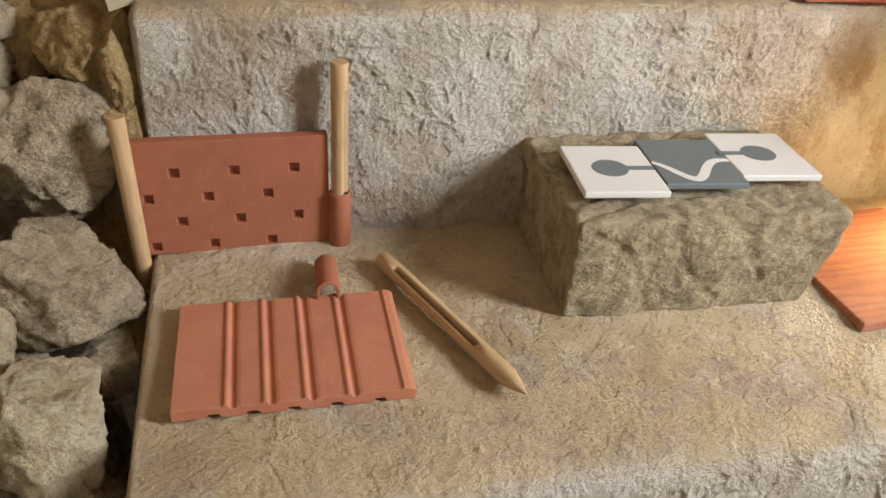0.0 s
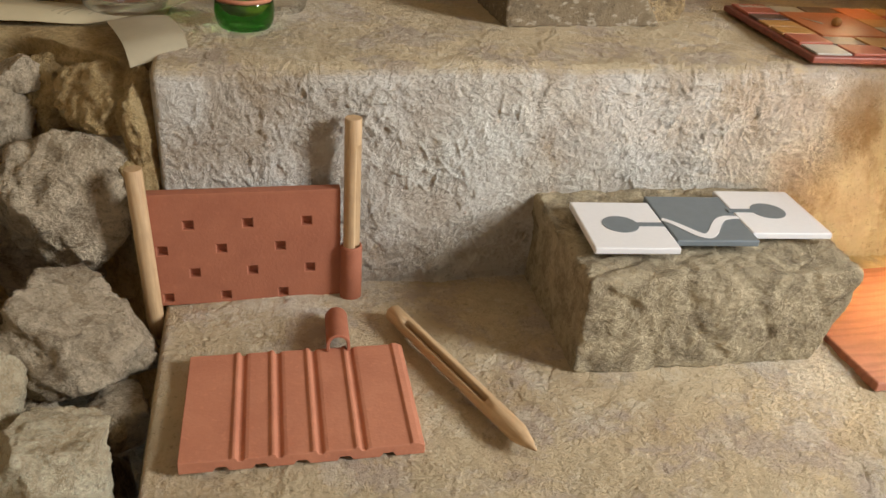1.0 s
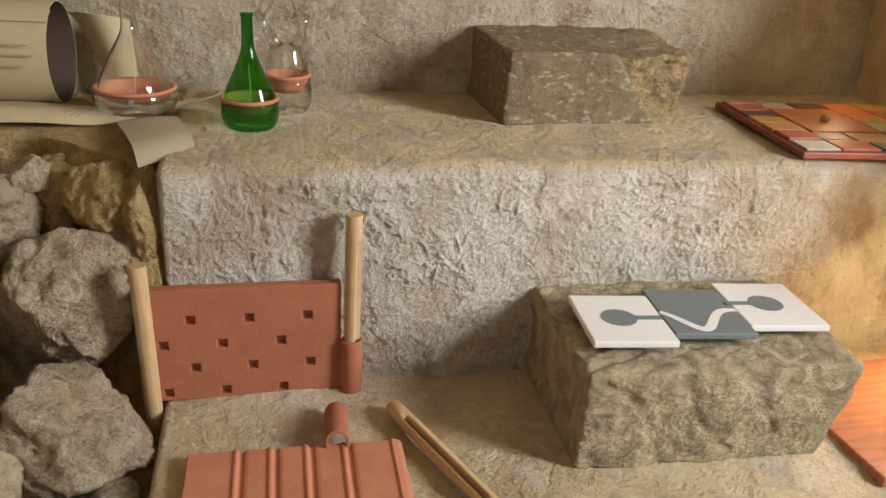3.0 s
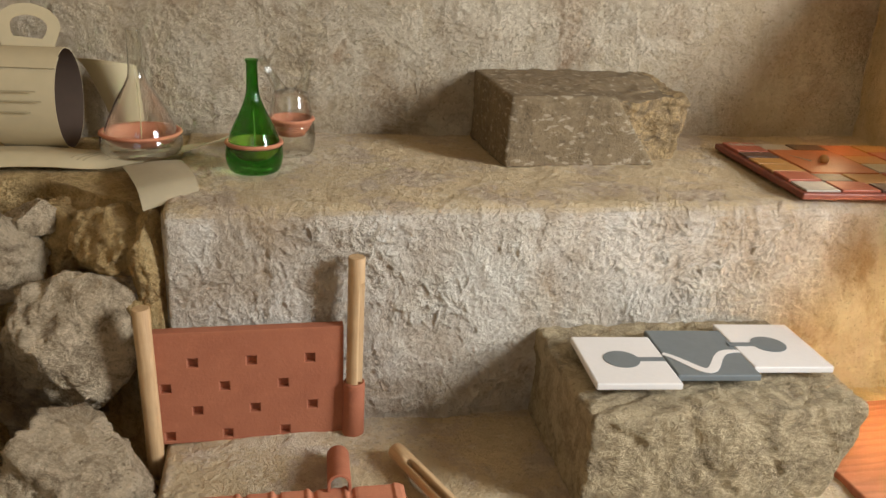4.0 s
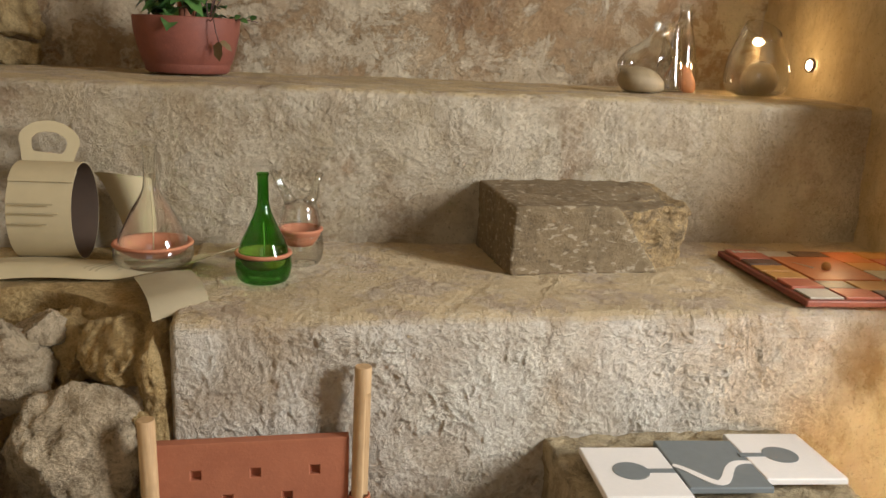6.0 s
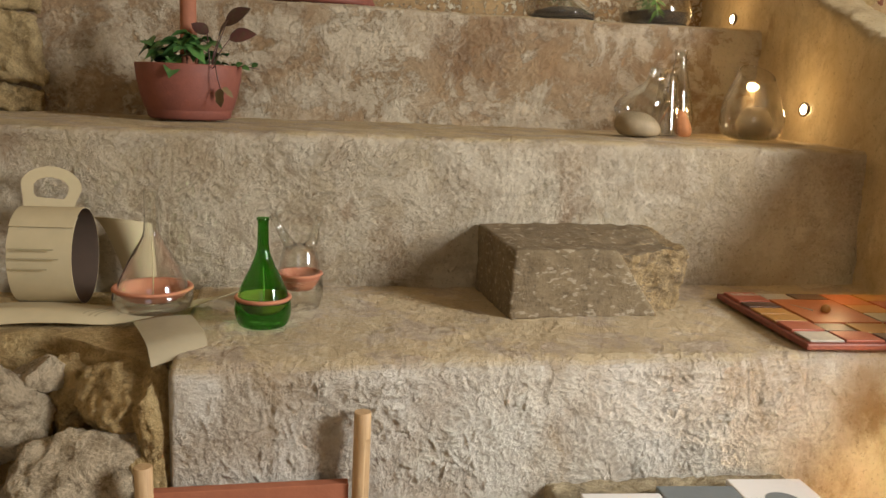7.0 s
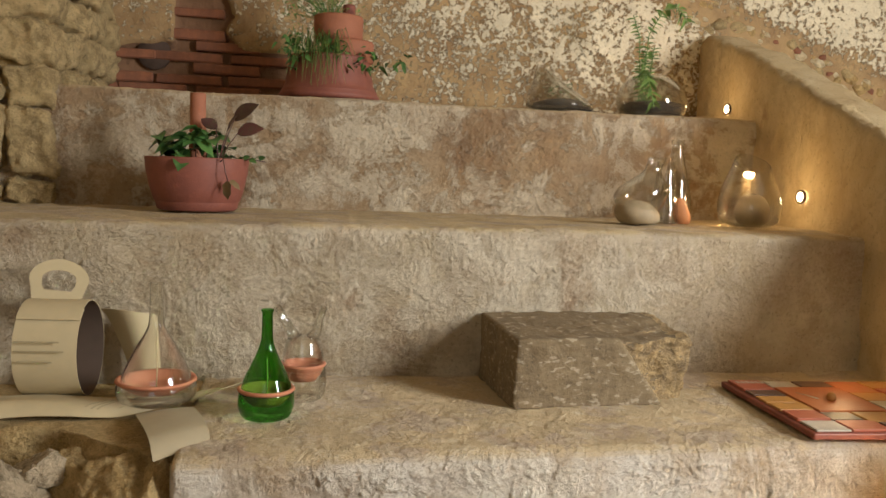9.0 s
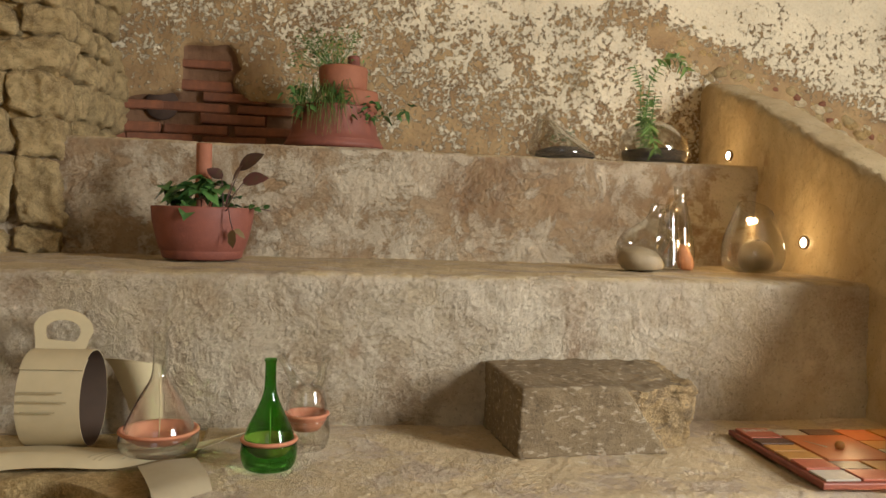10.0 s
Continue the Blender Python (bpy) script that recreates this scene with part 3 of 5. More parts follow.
def loose_stone(x, y, z, rx, ry, rz, seed, turn=(0, 0, 0), mat=RUBBLE, label="rough grey limestone boulder in the rubble heap"):
    ob = put("stone", boulder(rx * 1.08, ry * 1.08, rz * 1.08, seed, 13, 5), mat)
    ob.matrix_world = pose(x, y, z, *turn)
    return tagged(ob, label, "stone", "stones of the rubble heap")


HEAP = [
    (-0.345, 1.445, 0.195, 0.128, 0.10, 0.145, 3, (0, 10, 20), RUBBLE), (-0.325, 1.235, 0.030, 0.155, 0.115, 0.105, 5, (10, 26, 0), RUBBLE),
    (-0.475, 1.10, 0.025, 0.115, 0.11, 0.095, 7, (0, -10, 40), RUBBLE_PALE), (-0.275, 1.135, -0.060, 0.075, 0.075, 0.052, 9, (0, 8, 0), RUBBLE),
    (-0.345, 0.97, -0.035, 0.115, 0.12, 0.115, 11, (20, 0, 15), RUBBLE_PALE), (-0.415, 1.13, -0.095, 0.070, 0.07, 0.075, 13, (0, 30, 0), RUBBLE),
    (-0.490, 0.90, -0.015, 0.12, 0.13, 0.13, 15, (0, 0, 60), RUBBLE_PALE), (-0.270, 0.88, -0.19, 0.055, 0.10, 0.11, 17, (0, 0, 0), RUBBLE),
    (-0.500, 1.50, 0.330, 0.095, 0.08, 0.095, 19, (0, 0, 30), RUBBLE), (-0.600, 1.44, 0.280, 0.085, 0.08, 0.10, 21, (10, 0, 0), RUBBLE),
    (-0.600, 1.30, 0.130, 0.11, 0.11, 0.13, 23, (0, 20, 0), RUBBLE), (-0.430, 1.56, 0.390, 0.055, 0.05, 0.045, 25, (0, 0, 0), RUBBLE),
    (-0.275, 1.505, 0.375, 0.085, 0.095, 0.075, 27, (0, 15, 0), EARTH), (-0.44, 1.56, 0.05, 0.14, 0.08, 0.2, 29, (0, 0, 0), RUBBLE),
    (-0.40, 0.85, -0.36, 0.18, 0.17, 0.17, 31, (0, 0, 0), RUBBLE), (-0.66, 1.08, -0.12, 0.15, 0.16, 0.16, 33, (0, 0, 0), RUBBLE),
    (-0.76, 1.40, 0.1, 0.13, 0.14, 0.2, 35, (0, 0, 0), RUBBLE), (-0.44, 1.14, -0.40, 0.2, 0.22, 0.17, 37, (0, 0, 0), RUBBLE),
    (-0.520, 1.28, -0.02, 0.10, 0.10, 0.09, 39, (0, 0, 0), RUBBLE), (-0.262, 1.555, 0.285, 0.085, 0.10, 0.16, 41, (0, 8, 0), EARTH),
    (-0.375, 1.575, 0.330, 0.085, 0.07, 0.085, 43, (0, 0, 20), EARTH), (-0.225, 1.49, 0.05, 0.045, 0.075, 0.12, 45, (0, 0, 0), EARTH), (-0.222, 1.462, 0.345, 0.052, 0.065, 0.095, 47, (0, 0, 0), EARTH), (-0.235, 1.452, 0.20, 0.05, 0.06, 0.13, 49, (0, 0, 0), EARTH),
]
for x, y, z, rx, ry, rz, seed, turn, mat in HEAP:
    loose_stone(x, y, z, rx, ry, rz, seed, turn, mat, "rough pale ochre boulder in the rubble heap" if mat == RUBBLE_PALE else "rough grey-brown boulder in the rubble heap" if mat == RUBBLE else "ochre lump of earth mortar in the rubble heap")


def bevelled(ob, width=0.0015, segments=2, angle=35):
    m = ob.modifiers.new("bevel", "BEVEL")
    m.width, m.segments, m.limit_method, m.angle_limit = width, segments, "ANGLE", radians(angle)
    return ob


def extruded(profile, y0, y1, steps=1, bm=None):
    """A closed outline in x and z drawn out along y."""
    bm = bm or bmesh.new()
    rings = [[bm.verts.new((x, y0 + (y1 - y0) * k / steps, z)) for x, z in profile] for k in range(steps + 1)]
    n = len(profile)
    for a, b in zip(rings, rings[1:]):
        for k in range(n):
            bm.faces.new((a[k], a[(k + 1) % n], b[(k + 1) % n], b[k]))
    bm.faces.new(rings[0][::-1])
    bm.faces.new(rings[-1])
    bmesh.ops.recalc_face_normals(bm, faces=bm.faces)
    return bm


# ---- lowest step: clay and wood pieces ----
def perforated(w, h, d, holes, size, deep):
    """A slab with blind square holes in its front face, which looks along -y."""
    xs = sorted({-w / 2, w / 2, *(x + s * size / 2 for x, z in holes for s in (-1, 1))})
    zs = sorted({0.0, h, *(z + s * size / 2 for x, z in holes for s in (-1, 1))})
    bm = bmesh.new()
    seen = {}

    def v(x, y, z):
        k = (round(x, 5), round(y, 5), round(z, 5))
        if k not in seen:
            seen[k] = bm.verts.new(k)
        return seen[k]
    for x0, x1 in zip(xs, xs[1:]):
        for z0, z1 in zip(zs, zs[1:]):
            cx, cz = (x0 + x1) / 2, (z0 + z1) / 2
            hole = next(((hx, hz) for hx, hz in holes if abs(cx - hx) < size / 2 and abs(cz - hz) < size / 2), None)
            bm.faces.new((v(x0, deep if hole else 0, z0), v(x1, deep if hole else 0, z0), v(x1, deep if hole else 0, z1), v(x0, deep if hole else 0, z1)))
    for hx, hz in holes:
        a, b, c, e = hx - size / 2, hx + size / 2, hz - size / 2, hz + size / 2
        hx_s = [x for x in xs if a - 1e-6 <= x <= b + 1e-6]
        hz_s = [z for z in zs if c - 1e-6 <= z <= e + 1e-6]
        for x0, x1 in zip(hx_s, hx_s[1:]):
            bm.faces.new((v(x0, 0, c), v(x1, 0, c), v(x1, deep, c), v(x0, deep, c)))
            bm.faces.new((v(x0, deep, e), v(x1, deep, e), v(x1, 0, e), v(x0, 0, e)))
        for z0, z1 in zip(hz_s, hz_s[1:]):
            bm.faces.new((v(a, deep, z0), v(a, deep, z1), v(a, 0, z1), v(a, 0, z0)))
            bm.faces.new((v(b, 0, z0), v(b, 0, z1), v(b, deep, z1), v(b, deep, z0)))
    for x0, x1 in zip(xs, xs[1:]):
        bm.faces.new((v(x0, 0, 0), v(x0, d, 0), v(x1, d, 0), v(x1, 0, 0)))
        bm.faces.new((v(x0, 0, h), v(x1, 0, h), v(x1, d, h), v(x0, d, h)))
        bm.faces.new((v(x0, d, 0), v(x0, d, h), v(x1, d, h), v(x1, d, 0)))
    for z0, z1 in zip(zs, zs[1:]):
        bm.faces.new((v(-w / 2, 0, z0), v(-w / 2, 0, z1), v(-w / 2, d, z1), v(-w / 2, d, z0)))
        bm.faces.new((v(w / 2, 0, z0), v(w / 2, d, z0), v(w / 2, d, z1), v(w / 2, 0, z1)))
    bmesh.ops.recalc_face_normals(bm, faces=bm.faces)
    return bm


HOLES = [(x + 0.047 + s, z) for z, s in ((0.170, 0.0), (0.119, -0.050), (0.069, 0.004), (0.0165, -0.048)) for x in (-0.150, -0.045, 0.062)]
panel = bevelled(put("perforated_plaque", perforated(0.344, 0.233, 0.022, HOLES, 0.0185, 0.011), CLAY_DEEP, smooth=False), 0.0016)
panel.matrix_world = pose(-0.045, 1.366, 0.001)
tagged(panel, "red terracotta plaque with twelve square blind holes standing against the step", "clay plaque")


def slotted_rod(length, r, s0, s1, point=0.0, wide=0.0105, deep=0.019):
    """A round rod along z with a long slot on its +x side, and a cone at its end if asked."""
    bm = bmesh.new()
    n = 28
    levels = sorted({0.0, 0.002, *np.linspace(s0, s1, 12), s0 - 0.002, s1 + 0.002, length - point, *np.linspace(0.03, length - point, 8)})
    prof = [(r * 0.93 if z in (0.0,) else r, z, s0 <= z <= s1) for z in levels]
    if not point:
        prof[-1] = (r * 0.93, prof[-1][1], False)
        prof.insert(-1, (r, length - 0.002, False))
    else:
        prof += [(r * 0.55, length - point * 0.45, False), (r * 0.1, length - point * 0.03, False), (r * 0.02, length, False)]
    rings = []
    for rr, z, cut in prof:
        ring = []
        for k in range(n):
            a = 2 * math.pi * (k + 0.5) / n
            x, y = rr * math.cos(a), rr * math.sin(a)
            if cut and abs(y) < wide / 2 and x > 0:
                x = rr - deep
            ring.append(bm.verts.new((x, y, z)))
        rings.append(ring)
    for a, b in zip(rings, rings[1:]):
        for k in range(n):
            bm.faces.new((a[k], a[(k + 1) % n], b[(k + 1) % n], b[k]))
    bm.faces.new(rings[0][::-1])
    bm.faces.new(rings[-1])
    return bm


plain_rod = bevelled(put("wooden_rod", tube([(0, 0, 0.0), (0, 0, 0.17), (0, 0, 0.345)], 0.0155, 28), WOOD), 0.0015)
plain_rod.matrix_world = pose(-0.221, 1.350, -0.055, -1.5, -0.6, 20)
tagged(plain_rod, "plain beech rod leaning beside the red clay plaque", "rod")

socket_rod = thing("socketed_rod", pose(0.146, 1.362, 0.0, -1.0, 0, -38), "slotted beech rod standing in a short terracotta socket", "rod")
part("rod", slotted_rod(0.372, 0.0155, 0.10, 0.322), WOOD, socket_rod, "beech rod with a long slot")
part("socket", lathe([(0.0165, 0.002), (0.0205, 0.0), (0.0212, 0.003), (0.0205, 0.113), (0.0195, 0.117), (0.0165, 0.117), (0.0165, 0.06), (0.0165, 0.002)], 32), CLAY_DEEP, socket_rod, "red clay tube")

marker = put("pointed_rod", slotted_rod(0.422, 0.0165, 0.055, 0.300, 0.045), WOOD)
marker.matrix_world = look((0.216, 1.266, 0.0215), (0.378, 0.876, 0.0185)) @ pose(0, 0, 0, 180, 0, 0) @ pose(0, 0, 0, 0, 0, -62)
tagged(marker, "pointed beech rod with a long slot lying on the step", "rod")


def ribbed_profile(w, h):
    """Section of the ribbed slab: shallow grooves, each with a raised lip on one side."""
    top, low = [(-w / 2, h)], []
    for g in (-0.101, -0.044, 0.016, 0.080):
        top += [(g - 0.008, h), (g - 0.003, h + 0.0035), (g + 0.001, h + 0.003), (g + 0.005, h - 0.0045), (g + 0.010, h - 0.0052), (g + 0.0145, h - 0.001), (g + 0.02, h)]
    top += [(0.158, h), (0.163, h + 0.0035), (w / 2 - 0.008, h + 0.001), (w / 2, h - 0.004)]
    for g in (-0.121, -0.064, -0.004, 0.060, 0.125):
        low += [(g - 0.012, 0.0), (g - 0.007, 0.0075), (g + 0.007, 0.0075), (g + 0.012, 0.0)]
    return top + [(w / 2, 0.0)] + low[::-1] + [(-w / 2, 0.0)]


ribbed = bevelled(put("ribbed_clay_slab", extruded(ribbed_profile(0.362, 0.021), -0.127, 0.127, 6), CLAY, smooth=False), 0.0012, 2, 25)
ribbed.matrix_world = pose(0.033, 1.043, 0.001, 0, 0, -1.0)
tagged(ribbed, "orange terracotta slab with pressed ribs lying on the step", "clay slab")


def half_pipe(r, thick, length):
    out = [(r * math.cos(a), 0.012 + r * math.sin(a)) for a in [math.pi * k / 18 for k in range(19)]]
    inn = [((r - thick) * math.cos(a), 0.012 + (r - thick) * math.sin(a)) for a in [math.pi * (18 - k) / 18 for k in range(19)]]
    return extruded([(r, 0), *out, (-r, 0), (-(r - thick), 0), *inn, (r - thick, 0)], 0, length, 3)


channel = bevelled(put("clay_channel", half_pipe(0.0205, 0.0055, 0.112), CLAY_DEEP), 0.001)
channel.matrix_world = pose(0.103, 1.155, 0.0235, -8.5, 0, -3)
tagged(channel, "short arched terracotta channel resting on the ribbed slab", "clay channel")

comb = bevelled(put("combed_clay_board", block(0, 0.33, 0, 0.36, 0, 0.02), CLAY_COMB, smooth=False), 0.003)
comb.matrix_world = pose(1.032, 0.95, 0.001, 0, 0, 2)
tagged(comb, "orange terracotta board with combed wavy lines on the step", "clay board")


# ---- hewn blocks ----
def hewn(x, y, z, seed, amp, cuts=44, round_edge=0.012, shape=None):
    """A roughly squared block with worn edges, standing on z = 0."""
    bm = bmesh.new()
    bmesh.ops.create_cube(bm, size=1.0)
    bmesh.ops.subdivide_edges(bm, edges=bm.edges[:], cuts=cuts, use_grid_fill=True)
    off = Vector((seed * 2.3, seed * 5.1, seed))
    for v in bm.verts:
        p = Vector((v.co.x * x, v.co.y * y, (v.co.z + 0.5) * z))
        lo, hi = Vector((-x / 2, -y / 2, 0)), Vector((x / 2, y / 2, z))
        n = Vector([(1 if p[k] > hi[k] - 1e-5 else 0) - (1 if p[k] < lo[k] + 1e-5 else 0) for k in range(3)])
        inner = Vector([min(max(p[k], lo[k] + round_edge), hi[k] - round_edge) for k in range(3)])
        d = p - inner
        if d.length > 1e-6:
            p = inner + d.normalized() * round_edge
            n = d.normalized()
        else:
            n.normalize()
        q = p + off
        k = fbm(q, 7, 3) * amp * 0.9 + fbm(q, 26, 5) * amp * 0.8 - abs(noise.noise(q * 40)) * amp * 0.5
        p = p + n * k
        v.co = shape(p, q) if shape else p
    bmesh.ops.recalc_face_normals(bm, faces=bm.faces)
    return bm


def pale_shape(p, q):
    """Tapers to its foot on the right and front, and is hacked by a pick along the top edges."""
    low = max(0.0, 1 - p.z / 0.2)
    if p.x > 0:
        p.x -= 0.06 * low ** 1.5 * (p.x / 0.26)
    if p.y < 0:
        p.y += 0.018 * low * max(0.0, noise.noise(q * 6) + 0.3)
        groove = math.sin((p.x * 0.8 + p.z * 0.55) * 62 + 3 * noise.noise(q * 5))
        if p.y < -0.14:
            p.y += 0.004 * max(0.0, groove) ** 4
    if p.z > 0.17:
        pick = math.sin((p.x * 0.5 - p.y * 0.9) * 120 + 5 * noise.noise(q * 9))
        p.z -= 0.006 * max(0.0, pick) * max(0.0, noise.noise(q * 7) + 0.35)
    return p


pale_block = put("stone_block", hewn(0.515, 0.35, 0.2, 4, 0.0055, 110, 0.010, pale_shape), BLOCK)
pale_block.matrix_world = pose(0.768, 1.228, -0.003, 0, 0, -1.5)
tagged(pale_block, "grey-green roughly chiselled stone block on the lowest step", "stone block")


def split(p):
    """How far a point lies past the slanting crack, 0 to 1."""
    return min(1.0, max(0.0, (p.x - (0.012 + (0.165 - p.z) * 0.72)) / 0.016))


def broken_shape(p, q):
    """The right part of the front has split off behind a slanting crack, and the top tilts to the front."""
    p.z += (p.y / 0.3) * 0.012 * (p.z / 0.16)
    k = split(p)
    if k > 0 and p.y < 0.06:
        w = min(1.0, (0.06 - p.y) / 0.12)
        p.y += k * w * (0.026 + 0.20 * max(0.0, p.x - 0.06) + 0.022 * fbm(q, 16, 4))
        p.z -= k * w * (p.z / 0.165) * (0.012 + 0.010 * noise.noise(q * 14))
    if p.x > 0.2:
        p.x += 0.012 * fbm(q, 13, 4) - 0.02 * max(0.0, 0.08 - p.z) / 0.08
    if p.x < -0.19 and p.y < -0.1:
        p.x += 0.006 * noise.noise(q * 12)
    return p


dark_bm = hewn(0.462, 0.295, 0.165, 9, 0.0035, 60, 0.006, broken_shape)
for f in dark_bm.faces:
    c = f.calc_center_median()
    if c.x > 0.2 or (split(c) > 0.15 and c.y < 0.0 and f.normal.z < 0.75):
        f.material_index = 1
dark_block = put("stone_block", dark_bm, [BLOCK_DARK, BROKEN])
dark_block.matrix_world = pose(0.733, 1.838, 0.447, 0, 0, 2)
tagged(dark_block, "brown smooth-faced stone block with one broken ochre corner", "stone block")


# ---- inlaid tiles on the pale block ----
def strip_of(points, width, z, thick=0.0012):
    """A flat curved strip in the xy plane."""
    bm = bmesh.new()
    pts = [Vector((x, y, 0)) for x, y in points]
    rows = []
    for i, p in enumerate(pts):
        d = (pts[min(i + 1, len(pts) - 1)] - pts[max(i - 1, 0)]).normalized()
        s = Vector((-d.y, d.x, 0)) * width[i] / 2
        rows.append([bm.verts.new(p + s + Vector((0, 0, z))), bm.verts.new(p + s + Vector((0, 0, z + thick))), bm.verts.new(p - s + Vector((0, 0, z + thick))), bm.verts.new(p - s + Vector((0, 0, z)))])
    for a, b in zip(rows, rows[1:]):
        for k in range(4):
            bm.faces.new((a[k], b[k], b[(k + 1) % 4], a[(k + 1) % 4]))
    bm.faces.new(rows[0])
    bm.faces.new(rows[-1][::-1])
    bmesh.ops.recalc_face_normals(bm, faces=bm.faces)
    return bm


def keyhole(direction, z):
    """A disc with a bar that runs to the tile's edge."""
    bm = bmesh.new()
    n, r, w = 40, 0.033, 0.0075
    a0 = math.asin(w / r)
    pts = [(r * math.cos(a0 + (2 * math.pi - 2 * a0) * k / n), r * math.sin(a0 + (2 * math.pi - 2 * a0) * k / n)) for k in range(n + 1)]
    pts += [(0.0805, -w), (0.0805, w)]
    low = [bm.verts.new((x * direction, y, z)) for x, y in pts]
    top = [bm.verts.new((x * direction, y, z + 0.0012)) for x, y in pts]
    bm.faces.new(top)
    for k in range(len(pts)):
        bm.faces.new((low[k], low[(k + 1) % len(pts)], top[(k + 1) % len(pts)], top[k]))
    bmesh.ops.recalc_face_normals(bm, faces=bm.faces)
    return bm


TZ = 0.2075


def inlaid_tile(x, y, turn, body, label):
    ob = thing("inlaid_tile", pose(x, y, TZ, -2.0, 0, turn), label, "tile", "tiles on the stone block")
    bevelled(part("tile_body", block(-0.0765, 0.0765, -0.104, 0.084, 0, 0.0125), body, ob, smooth=False), 0.0025)
    return ob


tile_a = inlaid_tile(0.6225, 1.221, -6.0, TILE_WHITE, "white square tile inlaid with a grey disc and bar")
key_a = part("inlay", keyhole(1, 0.0121), TILE_GREY, tile_a, "slate grey disc with a bar", smooth=False)
key_a.location = (-0.0055, -0.012, 0)
tile_b = inlaid_tile(0.7795, 1.233, -6.0, TILE_GREY, "slate grey square tile inlaid with a white wave")
wave = [(x, -0.012 - 0.072 * math.exp(-((x + 0.014) / 0.040) ** 2) + 0.006 * math.sin(x * 38)) for x in [-0.0765 + 0.153 * k / 30 for k in range(31)]]
part("inlay", strip_of(wave, [0.010 + 0.008 * math.sin(math.pi * k / 30) for k in range(31)], 0.0121), TILE_WHITE, tile_b, "white wavy line", smooth=False)
tile_c = inlaid_tile(0.934, 1.245, -6.0, TILE_WHITE, "white square tile inlaid with a grey disc and bar")
key_c = part("inlay", keyhole(-1, 0.0121), TILE_GREY, tile_c, "slate grey disc with a bar", smooth=False)
key_c.location = (-0.005, -0.010, 0)


# ---- second step: glassware with clay dishes ----
def glassy(bm, name, parent, mat=None, label=""):
    bmesh.ops.recalc_face_normals(bm, faces=bm.faces)
    ob = part(name, bm, mat or GLASS, parent, label)
    ob.visible_shadow = False
    return ob


def shell(profile, thick, steps=48, floor=True):
    """A thin turned glass wall: the outline out and back inside it."""
    inner = [(max(0.0005, r - thick), z + (thick if i == 0 else 0.0)) for i, (r, z) in enumerate(profile)]
    return lathe([(0.0, profile[0][1]), *profile, *inner[::-1], (0.0, inner[0][1])] if floor else [*profile, *inner[::-1], profile[0]], steps)


def dish(r, depth, parent, rim=0.0045):
    prof = [(0.0, -depth), (r * 0.62, -depth), (r * 0.86, -depth * 0.55), (r, -rim * 0.6), (r + rim, 0.0), (r + rim * 0.6, rim), (r - rim, rim * 0.8), (r * 0.8, -depth * 0.4), (r * 0.58, -depth + 0.004), (0.0, -depth + 0.004)]
    return lathe(prof, 48)


def smooth_profile(points, n=6):
    """Catmull-Rom samples through (radius, height) points."""
    out = []
    p = [points[0], *points, points[-1]]
    for a, b, c, d in zip(p, p[1:], p[2:], p[3:]):
        for k in range(n):
            t = k / n
            out.append(tuple(0.5 * (2 * b[i] + (c[i] - a[i]) * t + (2 * a[i] - 5 * b[i] + 4 * c[i] - d[i]) * t * t + (3 * b[i] - a[i] - 3 * c[i] + d[i]) * t ** 3) for i in range(2)))
    return out + [points[-1]]


def stem(parent, z0, z1, mat):
    return part("wick", tube([(0, 0, z0), (0.002, 0, (z0 + z1) / 2), (0, 0, z1)], 0.0011, 8), mat, parent, "thin pale cord")


CORD = plain_material("pale_cord", (0.62, 0.52, 0.30), 0.7)
bottle = thing("green_bottle", pose(-0.031, 1.652, Z2 + 0.002), "green glass bottle cut in two with a terracotta dish between", "bottle")
glassy(shell(smooth_profile([(0.036, 0.0), (0.050, 0.006), (0.0575, 0.03), (0.0555, 0.056)]), 0.0012), "cup", bottle, GLASS_GREEN, "rounded green glass cup")
part("dish", dish(0.054, 0.03, bottle), CLAY, bottle, "terracotta dish with a rim").location = (0, 0, 0.060)
glassy(shell(smooth_profile([(0.051, 0.064), (0.045, 0.085), (0.029, 0.118), (0.0165, 0.148), (0.0122, 0.170), (0.0112, 0.218), (0.0130, 0.221), (0.0130, 0.226)]), 0.0012, floor=False), "funnel", bottle, GLASS_GREEN, "green glass funnel with a long neck")
stem(bottle, 0.032, 0.125, CORD)

flask = thing("conical_flask", pose(-0.262, 1.755, Z2 + 0.010), "clear conical glass flask over a wide terracotta dish", "flask")
glassy(shell(smooth_profile([(0.055, 0.0), (0.076, 0.008), (0.083, 0.026), (0.0805, 0.044)]), 0.0010), "cup", flask)
part("dish", dish(0.079, 0.024, flask), CLAY, flask, "wide terracotta dish").location = (0, 0, 0.048)
glassy(shell(smooth_profile([(0.073, 0.050), (0.066, 0.070), (0.043, 0.118), (0.023, 0.152), (0.0155, 0.178), (0.0145, 0.248), (0.0165, 0.254)]), 0.0010, floor=False), "funnel", flask, label="clear glass cone with a straight neck")
stem(flask, 0.03, 0.155, CORD)

pipette = thing("two_necked_flask", pose(0.046, 1.782, Z2 + 0.002), "clear glass flask with two slanting necks over a terracotta dish", "flask")
glassy(shell(smooth_profile([(0.030, 0.0), (0.045, 0.008), (0.0525, 0.038), (0.050, 0.072)]), 0.0010), "cup", pipette)
part("dish", dish(0.047, 0.034, pipette), CLAY, pipette, "terracotta dish").location = (0, 0, 0.080)


